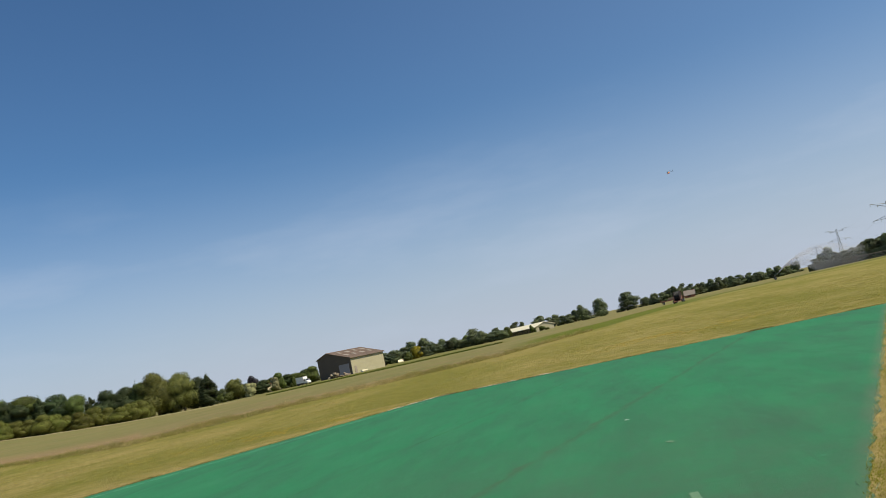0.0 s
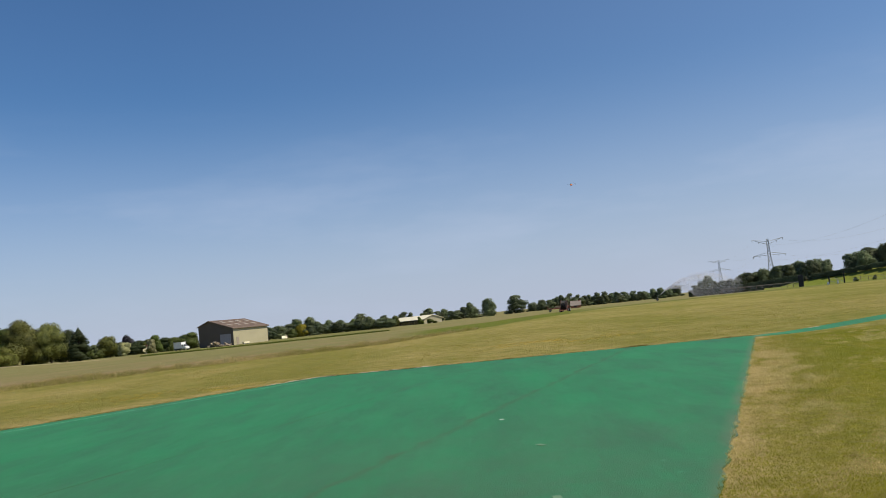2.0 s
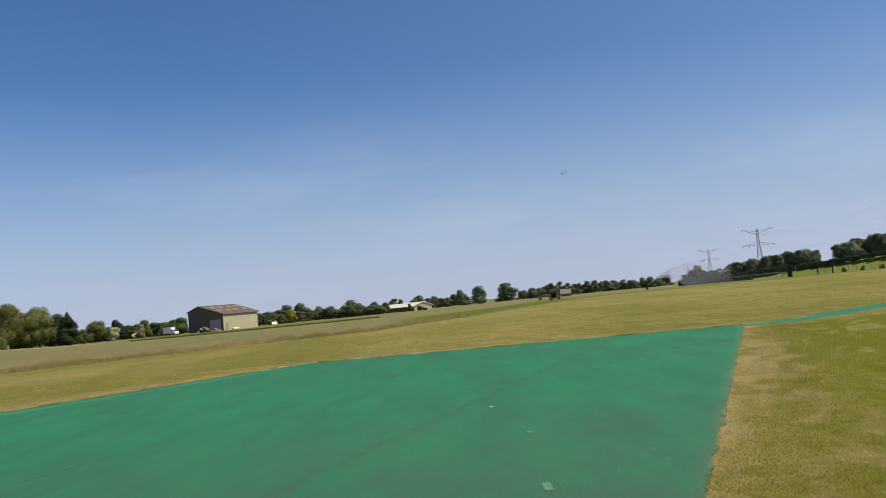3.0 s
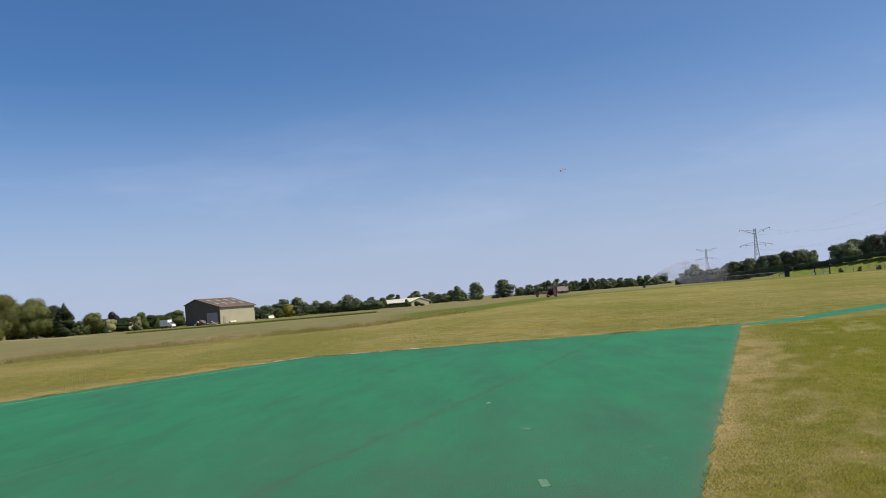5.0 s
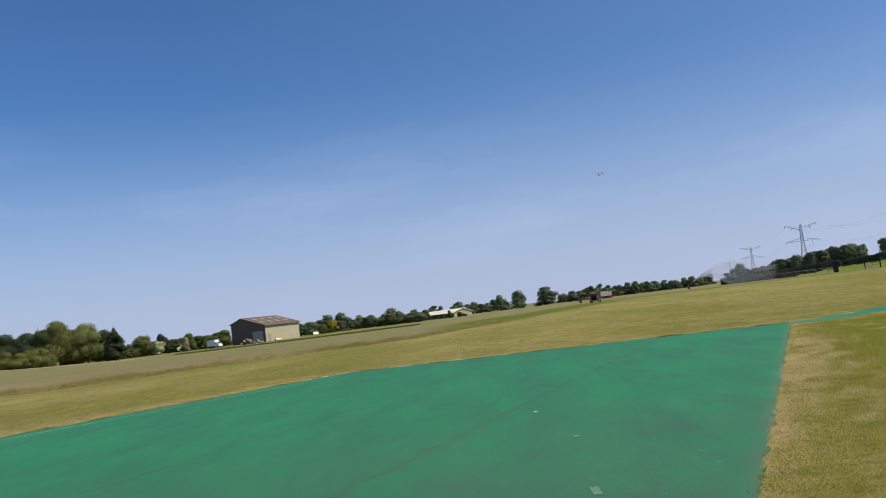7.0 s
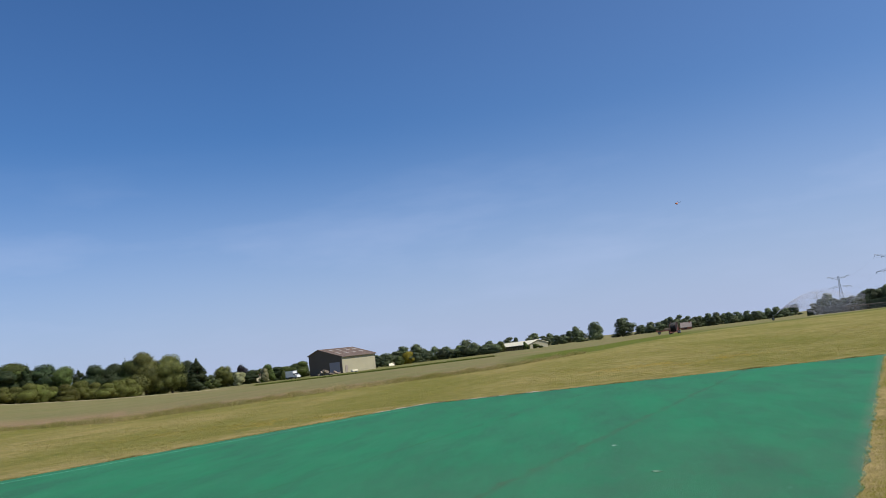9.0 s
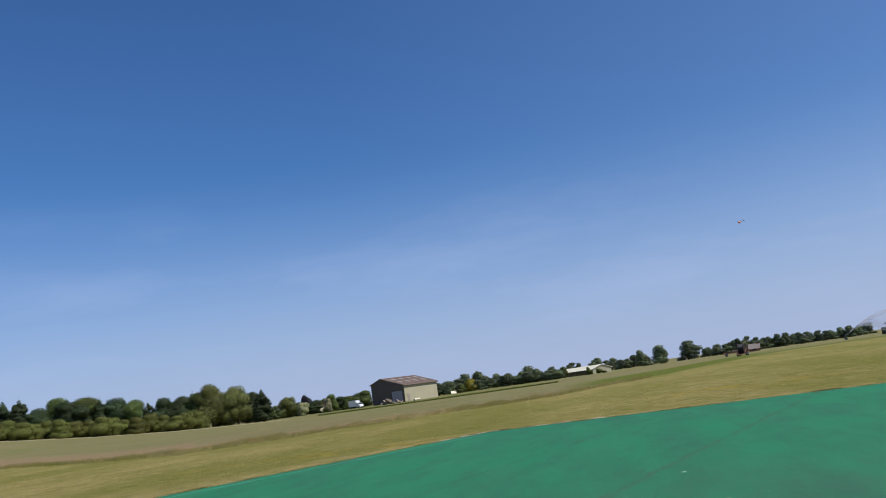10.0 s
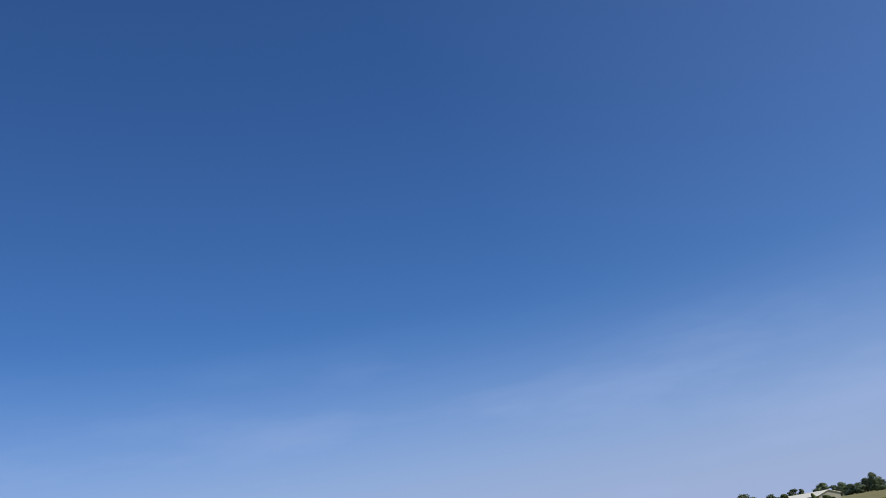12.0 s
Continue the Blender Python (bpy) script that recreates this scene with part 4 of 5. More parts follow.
def build_barn():
    p = at(-16.2, 236)
    # local x runs along the gable towards the far left, y along the lit side
    turn = 16.2 - 45
    barn = thing("barn", Matrix.Translation(p) @ pose(0, 0, 0, 0, 0, turn), "large farm barn, dark gable, beige side, brown roof", "barn")
    W, L, HR, HL, HA, AX = 13.1, 13.4, 4.5, 5.65, 7.0, 8.9
    # x runs from the shared corner (0) to the gable's other corner (-W)
    t = 0.15
    outer = [(0, 0), (0, HR), (-AX, HA), (-W, HL), (-W, 0)]
    part("gable_wall", solid(bmesh.new(), outer, 0, t), WALL_DARK, barn, "dark brown ribbed gable wall")
    part("gable_wall", solid(bmesh.new(), outer, L - t, L), WALL_DARK, barn)
    part("side_wall", box(bmesh.new(), -t, t, 0, 0, L - t, HR), WALL_BEIGE, barn, "sunlit beige side wall")
    part("side_wall", box(bmesh.new(), -W, t, 0, -W + t, L - t, HL), WALL_BEIGE, barn)
    bm = bmesh.new()
    for q in range(32):
        y = 0.2 + q * (L - 0.4) / 31
        box(bm, 0.0, y - 0.04, 0.05, 0.012, y + 0.04, HR - 0.05)
    part("cladding_ribs", bm, WALL_BEIGE, barn)
    bm = bmesh.new()
    for q in range(34):
        x = -0.2 - q * (W - 0.4) / 33
        top = HR + (HA - HR) * (-x / AX) if -x < AX else HA + (HL - HA) * ((-x - AX) / (W - AX))
        box(bm, x - 0.04, -0.012, 0.05, x + 0.04, 0.0, top - 0.06)
    part("cladding_ribs", bm, WALL_DARK, barn)
    part("corner_trim", box(bmesh.new(), -0.06, -0.06, 0, 0.06, 0.06, HR), WALL_BEIGE, barn, "pale corner trim")
    # roof slopes, overhanging
    s1, s2 = (HA - HR) / AX, (HA - HL) / (W - AX)
    over = 0.35
    r1 = [(over, HR - over * s1), (over, HR - over * s1 + 0.16), (-AX, HA + 0.16), (-AX, HA)]
    r2 = [(-AX, HA), (-AX, HA + 0.16), (-W - over, HL - over * s2 + 0.16), (-W - over, HL - over * s2)]
    roof = part("roof", solid(bmesh.new(), r1, -0.3, L + 0.3), ROOF_BROWN, barn, "brown corrugated roof slope with stains")
    part("roof", solid(bmesh.new(), r2, -0.3, L + 0.3), ROOF_BROWN, barn)
    bm = bmesh.new()
    for q in range(40):
        y = -0.25 + q * (L + 0.5) / 39
        a, b = (over, HR - over * s1 + 0.16), (-AX, HA + 0.16)
        rod(bm, (a[0], y, a[1]), (b[0], y, b[1]), 0.05, n=4)
    part("corrugation", bm, ROOF_BROWN, roof)
    for row, u in ((0, 0.35), (1, 0.72)):
        for q in range(4):
            y = 1.4 + q * 3.1 + row * 0.6
            xa, xb = -AX * (u - 0.09), -AX * (u + 0.09)
            prof = [(xa, HR - xa * s1 + 0.17), (xa, HR - xa * s1 + 0.24), (xb, HR - xb * s1 + 0.24), (xb, HR - xb * s1 + 0.17)]
            part("skylight", solid(bmesh.new(), prof, y, y + 1.1), SKYLIGHT, roof, "pale translucent roof panel")
    part("gutter", rod(bmesh.new(), (over + 0.05, -0.3, HR - 0.12), (over + 0.05, L + 0.3, HR - 0.12), 0.09), WALL_DARK, barn)
    door = part("door", box(bmesh.new(), -4.9, -0.1, 0.05, -0.9, -0.04, 3.1, 0.02), DOOR_GREY, barn, "pale grey sliding door")
    for q in range(5):
        x = -4.7 + q * 0.9
        part("door_rib", box(bmesh.new(), x, -0.13, 0.1, x + 0.06, -0.1, 3.05), DOOR_GREY, door)
    part("door_rail", box(bmesh.new(), -9.0, -0.16, 3.1, -0.8, -0.04, 3.25), WALL_DARK, barn)
    part("small_door", box(bmesh.new(), 0.04, 1.0, 0.05, 0.1, 1.9, 2.0, 0.02), SKYLIGHT, barn, "pale small door")


build_barn()


def rubble_heap(az, d, w, h, mat, label, seed):
    rng = random.Random(seed)
    p = at(az, d)
    ob = thing("rubble_heap", Matrix.Translation(p), label, "heap")
    for q in range(16):
        bm = bmesh.new()
        x = rng.uniform(-0.5, 0.5)
        box(bm, -0.5, -0.5, -0.5, 0.5, 0.5, 0.5, 0.06)
        size = Matrix.Diagonal((w * rng.uniform(0.12, 0.35), rng.uniform(0.3, 0.9), h * rng.uniform(0.12, 0.4), 1))
        turn = pose(0, 0, 0, rng.uniform(-25, 25), rng.uniform(-35, 35), rng.uniform(0, 180))
        bmesh.ops.transform(bm, verts=bm.verts, matrix=Matrix.Translation((x * w, rng.uniform(-0.7, 0.7), h * rng.uniform(0.1, 0.75) * (1 - abs(x) * 1.4))) @ turn @ size)
        part("board", bm, mat if q % 3 else WOOD_GREY, ob)


rubble_heap(-17.35, 226, 3.6, 1.7, RUBBLE, "tan heap of rubble and timber by the barn", 3)
rubble_heap(-16.8, 226, 2.6, 1.0, WOOD_GREY, "low heap of grey scrap by the barn door", 5)


def trough(az, d):
    ob = thing("water_trough", Matrix.Translation(at(az, d)) @ pose(0, 0, 0, 0, 0, 60) @ Matrix.Diagonal((0.7, 0.7, 0.5, 1)), "pale cream tank lying beside the barn wall", "tank")
    part("tank", box(bmesh.new(), -1.5, -0.5, 0.35, 1.5, 0.5, 1.2, 0.15), ROOF_WHITE, ob)
    for x in (-1.0, 1.0):
        part("foot", box(bmesh.new(), x - 0.12, -0.45, 0, x + 0.12, 0.45, 0.36), GREY_PAINT, ob)


trough(-15.45, 226)


def wheel(x, y, r, ob):
    bm = bmesh.new()
    bmesh.ops.create_cone(bm, cap_ends=True, segments=20, radius1=r, radius2=r, depth=0.26, matrix=pose(x, y, r, 90))
    bmesh.ops.bevel(bm, geom=bm.edges[:], offset=0.03, segments=1, affect="EDGES")
    w = part("wheel", bm, RUBBER, ob, "black rubber tyre")
    bm = bmesh.new()
    bmesh.ops.create_cone(bm, cap_ends=True, segments=14, radius1=r * 0.55, radius2=r * 0.5, depth=0.3, matrix=pose(x, y, r, 90))
    part("rim", bm, STEEL, w, "grey wheel rim")


def box_truck(az, d, turn, size):
    ob = thing("box_truck", Matrix.Translation(at(az, d)) @ pose(0, 0, 0, 0, 0, turn) @ Matrix.Diagonal((size, size, size, 1)), "small white box truck by the barn, rear greyed for shade", "truck")
    part("cargo_box", box(bmesh.new(), -3.4, -1.1, 0.9, 0.9, 1.1, 3.1, 0.04), WHITE_PAINT, ob, "white cargo box")
    part("cargo_roof", box(bmesh.new(), -3.45, -1.15, 3.1, 0.95, 1.15, 3.3, 0.03), WHITE_PAINT, ob, "white roof")
    # grey on the rear carries the shade of that end
    part("rear_door", box(bmesh.new(), -3.45, -1.0, 1.0, -3.4, 1.0, 3.1), GREY_PAINT, ob, "rear door, coloured grey for shade")
    bm = solid(bmesh.new(), [(1.0, 0.6), (1.0, 2.4), (1.7, 2.4), (2.3, 1.6), (3.0, 1.4), (3.05, 0.6)], -1.0, 1.0)
    bmesh.ops.bevel(bm, geom=bm.edges[:], offset=0.06, segments=2, affect="EDGES")
    cab = part("cab", bm, WHITE_PAINT, ob)
    part("windscreen", solid(bmesh.new(), [(1.74, 2.3), (1.8, 2.3), (2.34, 1.66), (2.28, 1.66)], -0.85, 0.85), GLASS_DARK, cab, "dark windscreen")
    for y in (-1.02, 1.0):
        part("side_window", box(bmesh.new(), 1.15, y, 1.6, 1.8, y + 0.02, 2.2), GLASS_DARK, cab)
    part("chassis", box(bmesh.new(), -3.4, -0.8, 0.55, 2.9, 0.8, 0.9), BLACK_PLASTIC, ob)
    for x in (-2.3, 2.1):
        for y in (-0.95, 0.95):
            wheel(x, y, 0.42, ob)


box_truck(-19.45, 228, -28, 0.66)

# ---- long white-roofed shed ----


def long_shed():
    a, b = at(-5.95, 330), at(-3.62, 300)
    d = b - a
    L = d.length
    ob = thing("long_shed", Matrix.Translation(a) @ pose(0, 0, 0, 0, 0, math.degrees(math.atan2(d.y, d.x))), "long low shed with white roof and open front", "shed")
    W, He, Ha = 7.0, 1.7, 2.9
    # x along the shed, y away from the field
    def gable(x0, x1, nm, lab):
        bm = bmesh.new()
        prof = [(0, 0), (0, He), (W / 2, Ha), (W, He), (W, 0)]
        va = [bm.verts.new((x0, y, z)) for y, z in prof]
        vb = [bm.verts.new((x1, y, z)) for y, z in prof]
        bm.faces.new(va)
        bm.faces.new(list(reversed(vb)))
        for i in range(5):
            j = (i + 1) % 5
            bm.faces.new((va[j], va[i], vb[i], vb[j]))
        bmesh.ops.recalc_face_normals(bm, faces=bm.faces)
        part(nm, bm, WALL_BEIGE, ob, lab)
    gable(0, 0.2, "gable_wall", "")
    gable(L - 0.2, L, "gable_wall", "sunlit cream gable wall")
    part("back_wall", box(bmesh.new(), 0.2, W - 0.15, 0, L - 0.2, W, He), WALL_BEIGE, ob)
    for q, (y0, y1) in enumerate(((-0.6, W / 2), (W + 0.6, W / 2))):
        bm = bmesh.new()
        s = (Ha - He) / (W / 2)
        z0 = He - 0.6 * s
        vs = [(-0.3, y0, z0 + 0.02), (L + 0.3, y0, z0 + 0.02), (L + 0.3, y1, Ha + 0.02), (-0.3, y1, Ha + 0.02)]
        lo = [bm.verts.new(v) for v in vs]
        hi = [bm.verts.new((x, y, z + 0.12)) for x, y, z in vs]
        bm.faces.new(hi)
        bm.faces.new(list(reversed(lo)))
        for i in range(4):
            j = (i + 1) % 4
            bm.faces.new((lo[i], lo[j], hi[j], hi[i]))
        bmesh.ops.recalc_face_normals(bm, faces=bm.faces)
        part("roof", bm, ROOF_WHITE, ob, "white corrugated roof slope")
    n = 14
    for q in range(n + 1):
        x = 0.3 + (L - 0.6) * q / n
        part("post", box(bmesh.new(), x - 0.08, -0.05, 0, x + 0.08, 0.11, He), WOOD_GREY, ob)
    # dark sheet added for the shade within the open front
    part("front_shade", box(bmesh.new(), 0.3, 0.35, 0, L - 0.3, 0.5, He * 0.62), GLASS_DARK, ob, "dark low sheet for the shade under the eaves")
    plant("bush", -3.9, 292, 2.6, 2.4)
    plant("bush", -3.2, 288, 1.6, 4)


long_shed()


def cottage(az, d, w, h, turn, wall, roof, label):
    ob = thing("house", Matrix.Translation(at(az, d)) @ pose(0, 0, 0, 0, 0, turn), label, "house")
    dp, e = w * 0.6, h * 0.45
    bm = bmesh.new()
    prof = [(-dp / 2, 0), (-dp / 2, e), (0, h), (dp / 2, e), (dp / 2, 0)]
    va = [bm.verts.new((-w / 2, y, z)) for y, z in prof]
    vb = [bm.verts.new((w / 2, y, z)) for y, z in prof]
    bm.faces.new(va)
    bm.faces.new(list(reversed(vb)))
    for i in range(5):
        j = (i + 1) % 5
        bm.faces.new((va[j], va[i], vb[i], vb[j]))
    bmesh.ops.recalc_face_normals(bm, faces=bm.faces)
    part("wall", bm, wall, ob)
    for sgn in (-1, 1):
        bm = bmesh.new()
        s = (h - e) / (dp / 2)
        vs = [(-w / 2 - 0.2, sgn * (dp / 2 + 0.3), e - 0.3 * s + 0.03), (w / 2 + 0.2, sgn * (dp / 2 + 0.3), e - 0.3 * s + 0.03), (w / 2 + 0.2, 0, h + 0.03), (-w / 2 - 0.2, 0, h + 0.03)]
        lo = [bm.verts.new(v) for v in vs]
        hi = [bm.verts.new((x, y, z + 0.15)) for x, y, z in vs]
        bm.faces.new(hi)
        bm.faces.new(list(reversed(lo)))
        for i in range(4):
            j = (i + 1) % 4
            bm.faces.new((lo[i], lo[j], hi[j], hi[i]))
        bmesh.ops.recalc_face_normals(bm, faces=bm.faces)
        part("roof", bm, roof, ob)
    part("window", box(bmesh.new(), -w * 0.2, -dp / 2 - 0.03, e * 0.35, w * 0.1, -dp / 2 + 0.02, e * 0.8), GLASS_DARK, ob, "dark window")
    part("chimney", box(bmesh.new(), w * 0.3, -0.25, h * 0.9, w * 0.3 + 0.5, 0.25, h * 1.12), BRICK_RED, ob)


cottage(6.6, 330, 3.8, 2.6, -8, BRICK_RED, ROOF_TILE, "small brick house with grey-brown tiled roof")
cottage(-12.95, 276, 1.3, 0.75, 20, WHITE_PAINT, ROOF_WHITE, "small white hut among bushes")
cottage(-21.75, 256, 1.6, 2.2, 10, WHITE_PAINT, ROOF_WHITE, "small pale hut behind the field")

# ---- hose reel ----


def hose_reel(az, d):
    p = at(az, d)
    ob = thing("hose_reel", Matrix.Translation(p) @ pose(0, 0, 0, 0, 0, 90 - az - 16) @ Matrix.Diagonal((0.9, 0.9, 0.9, 1)), "red irrigation reel with a black hose drum", "irrigation machine")
    bm = bmesh.new()
    bmesh.ops.create_cone(bm, cap_ends=True, segments=28, radius1=1.2, radius2=1.2, depth=1.35, matrix=pose(0, 0, 1.65, 90))
    drum = part("drum", bm, HOSE_BLACK, ob, "black hose wound on the drum")
    for q in range(9):
        bm = bmesh.new()
        y = -0.6 + q * 0.15
        n = 24
        for k in range(n):
            a, b = 6.2832 * k / n, 6.2832 * (k + 1) / n
            rod(bm, (1.22 * math.cos(a), y, 1.65 + 1.22 * math.sin(a)), (1.22 * math.cos(b), y, 1.65 + 1.22 * math.sin(b)), 0.065, n=5)
        part("hose_turn", bm, HOSE_BLACK, drum)
    for y in (-0.78, 0.78):
        bm = bmesh.new()
        n = 24
        for k in range(n):
            a, b = 6.2832 * k / n, 6.2832 * (k + 1) / n
            rod(bm, (1.38 * math.cos(a), y, 1.65 + 1.38 * math.sin(a)), (1.38 * math.cos(b), y, 1.65 + 1.38 * math.sin(b)), 0.05, n=5)
            if k % 3 == 0:
                rod(bm, (0, y, 1.65), (1.38 * math.cos(a), y, 1.65 + 1.38 * math.sin(a)), 0.03, n=4)
        part("drum_rim", bm, RED_DARK, ob, "dark red rim with spokes")
    part("chassis", box(bmesh.new(), -2.2, -0.95, 0.4, 1.8, 0.95, 0.58, 0.03), RED_PAINT, ob, "red steel chassis")
    part("drawbar", rod(bmesh.new(), (-2.2, 0, 0.5), (-4.6, 0, 0.45), 0.1), RED_PAINT, ob)
    for y in (-0.95, 0.95):
        bm = bmesh.new()
        rod(bm, (-1.0, y, 0.5), (0, y, 1.65), 0.08)
        rod(bm, (1.0, y, 0.5), (0, y, 1.65), 0.08)
        part("bracket", bm, RED_PAINT, ob)
    bm = bmesh.new()
    rod(bm, (1.2, 0, 0.55), (1.9, 0, 2.7), 0.06)
    rod(bm, (1.9, 0, 2.7), (2.9, 0, 2.6), 0.05)
    part("crane_arm", bm, RED_PAINT, ob)
    for x in (-0.6, 0.9):
        for y in (-1.1, 1.1):
            wheel(x, y, 0.45, ob)
    for x in (-2.0, 1.6):
        part("support_leg", rod(bmesh.new(), (x, 0.9, 0.0), (x, 0.9, 0.55), 0.06), STEEL, ob)


hose_reel(5.85, 205)


def wagon(az, d):
    ob = thing("farm_wagon", Matrix.Translation(at(az, d)) @ pose(0, 0, 0, 0, 0, -az), "low red farm wagon standing behind the reel", "wagon")
    part("bed", box(bmesh.new(), -3.2, -0.9, 0.7, 3.2, 0.9, 0.95, 0.03), RED_PAINT, ob)
    for x in (-3.2, 3.1):
        part("headboard", box(bmesh.new(), x, -0.9, 0.95, x + 0.1, 0.9, 1.7), RED_PAINT, ob)
    part("load", box(bmesh.new(), -1.0, -0.8, 0.95, 2.6, 0.8, 1.5, 0.1), WOOD_GREY, ob, "grey-brown load")
    for x in (-2.4, 2.4):
        for y in (-0.85, 0.85):
            wheel(x, y, 0.4, ob)


wagon(5.45, 240)

# ---- irrigation gun and its spray ----


def spray_gun(az, d):
    p = at(az, d)
    ob = thing("irrigation_gun", Matrix.Translation(p) @ pose(0, 0, 0, 0, 0, -az), "irrigation gun on a small wheeled cart", "irrigation gun")
    bm = bmesh.new()
    rod(bm, (-1.3, 0, 0.5), (0.3, 0, 0.5), 0.05)
    rod(bm, (0, -0.8, 0.4), (0, 0.8, 0.4), 0.05)
    part("cart", bm, STEEL, ob)
    for y in (-0.8, 0.8):
        wheel(0, y, 0.4, ob)
    bm = bmesh.new()
    rod(bm, (0, 0, 0.4), (0, 0, 1.3), 0.07)
    rod(bm, (0, 0, 1.3), (1.2, 0, 1.85), 0.06, 0.03)
    part("nozzle", bm, STEEL, ob, "steel gun barrel")


spray_gun(11.9, 262)


def water_material():
    m = bpy.data.materials.new("water_drops")
    m.use_nodes = True
    n, l = m.node_tree.nodes, m.node_tree.links
    tr, tl, df, mx, m2 = (n.new("ShaderNodeBsdfTransparent"), n.new("ShaderNodeBsdfTranslucent"), n.new("ShaderNodeBsdfDiffuse"), n.new("ShaderNodeMixShader"), n.new("ShaderNodeMixShader"))
    tl.inputs["Color"].default_value = df.inputs["Color"].default_value = (0.76, 0.76, 0.83, 1)
    m2.inputs["Fac"].default_value = 0.5
    l.new(df.outputs["BSDF"], m2.inputs[1])
    l.new(tl.outputs["BSDF"], m2.inputs[2])
    mx.inputs["Fac"].default_value = 0.9
    l.new(tr.outputs["BSDF"], mx.inputs[1])
    l.new(m2.outputs["Shader"], mx.inputs[2])
    l.new(mx.outputs["Shader"], n["Material Output"].inputs["Surface"])
    return m


def build_spray():
    rng = np.random.default_rng(8)
    c = []
    # the jet rises from the nozzle, arches over and falls as a veil of drops
    n = 250000
    u = rng.beta(1.25, 1.5, n)
    x = 1.2 + 23.5 * u
    top = 1.85 + 4.9 * np.sin(np.clip(u * 1.15, 0, 1.0) * 2.75) ** 0.9 + 0.6 * u
    fall = rng.random(n) ** (0.5 + 0.7 * u)
    z = top - (top - 0.1) * np.where(rng.random(n) < 0.25, rng.random(n) * 0.25, fall) * np.clip((u - 0.05) * 2.6, 0.02, 1)
    y = rng.normal(size=n) * (0.08 + 2.4 * u)
    z = z + rng.normal(size=n) * (0.04 + 0.55 * u)
    c = np.stack([x, y, np.maximum(z, 0.05)], 1)
    d = rng.normal(size=(n, 3))
    e = rng.normal(size=(n, 3))
    s = rng.uniform(0.009, 0.028, n)[:, None]
    p = np.stack([c, c + d * s, c + e * s], 1).reshape(-1, 3)
    f = np.arange(n * 3).reshape(-1, 3)
    me = mesh_of("water_spray", p.tolist(), f.tolist(), water_material())
    ob = new("water_spray", me)
    ob.matrix_world = Matrix.Translation(at(11.9, 262)) @ pose(0, 0, 0, 0, 0, -11.9)
    tagged(ob, "white mist of water drops thrown by the irrigation gun", "water spray", kind="stuff")


build_spray()

# ---- pylons and cables ----


def pylon(az, d, h, turn):
    p = at(az, d)
    ob = thing("pylon", Matrix.Translation(p) @ pose(0, 0, 0, 0, 0, turn), "grey steel lattice electricity pylon with two crossarms", "pylon")
    r = 0.0042 * h

    def half(z):
        k = z / h
        return h * (0.085 * (1 - k / 0.62) + 0.028 * (k / 0.62)) if k < 0.62 else h * 0.028 * (1 - 0.35 * (k - 0.62) / 0.38)
    zs = [h * q for q in (0, 0.14, 0.27, 0.38, 0.48, 0.56, 0.63, 0.7, 0.77, 0.84, 0.91, 1.0)]
    for sx in (-1, 1):
        for sy in (-1, 1):
            bm = bmesh.new()
            for z0, z1 in zip(zs, zs[1:]):
                rod(bm, (sx * half(z0), sy * half(z0), z0), (sx * half(z1), sy * half(z1), z1), r, n=4)
            part("leg", bm, PYLON_STEEL, ob)
    for ax in range(4):
        bm = bmesh.new()
        for q, (z0, z1) in enumerate(zip(zs, zs[1:])):
            a, b = half(z0), half(z1)
            for sg in (-1, 1):
                if ax < 2:
                    y0, y1 = (a, b) if ax else (-a, -b)
                    rod(bm, (sg * a, y0, z0), (-sg * b, y1, z1), r * 0.6, n=4)
                else:
                    x0, x1 = (a, b) if ax == 2 else (-a, -b)
                    rod(bm, (x0, sg * a, z0), (x1, -sg * b, z1), r * 0.6, n=4)
        part("bracing", bm, PYLON_STEEL, ob)
    for zr, span, rise in ((0.645, 0.33, 0.0), (0.885, 0.315, 0.115)):
        for sg in (-1, 1):
            bm = bmesh.new()
            z, w = h * zr, half(h * zr)
            tip = (sg * h * span, 0, z + h * rise)
            for sy in (-1, 1):
                rod(bm, (sg * w, sy * w, z), tip, r * 0.8, n=4)
                rod(bm, (sg * w, sy * w, z + h * 0.06), tip, r * 0.8, n=4)
            for q in range(1, 4):
                k = q / 4
                rod(bm, (sg * (w + (h * span - w) * k), 0, z + h * rise * k), (sg * (w + (h * span - w) * k), 0, z + h * 0.06 * (1 - k) + h * rise * k), r * 0.5, n=4)
            arm = part("crossarm", bm, PYLON_STEEL, ob)
            for k in (0.55, 1.0):
                x = sg * (w + (h * span - w) * k)
                part("insulator", rod(bmesh.new(), (x, 0, z + h * rise * k), (x, 0, z + h * rise * k - h * 0.045), r * 1.2, n=6), CABLE_GREY, arm)
    return p


P1 = pylon(19.05, 1000, 51, -10)
P2 = pylon(15.98, 1500, 50, -10)
pylon(14.61, 2600, 50, -10)
pylon(13.38, 3900, 49, -10)


def cable(a, b, sag, r):
    cu = bpy.data.curves.new("power_cable", "CURVE")
    cu.dimensions, cu.bevel_depth, cu.bevel_resolution = "3D", r, 0
    s = cu.splines.new("POLY")
    s.points.add(16)
    for q in range(17):
        t = q / 16
        v = a.lerp(b, t)
        s.points[q].co = (v.x, v.y, v.z - sag * 4 * t * (1 - t), 1)
    cu.materials.append(CABLE_GREY)
    tagged(new("power_cable", cu), "thin dark overhead power cable between pylons", "power cable", "power cables")


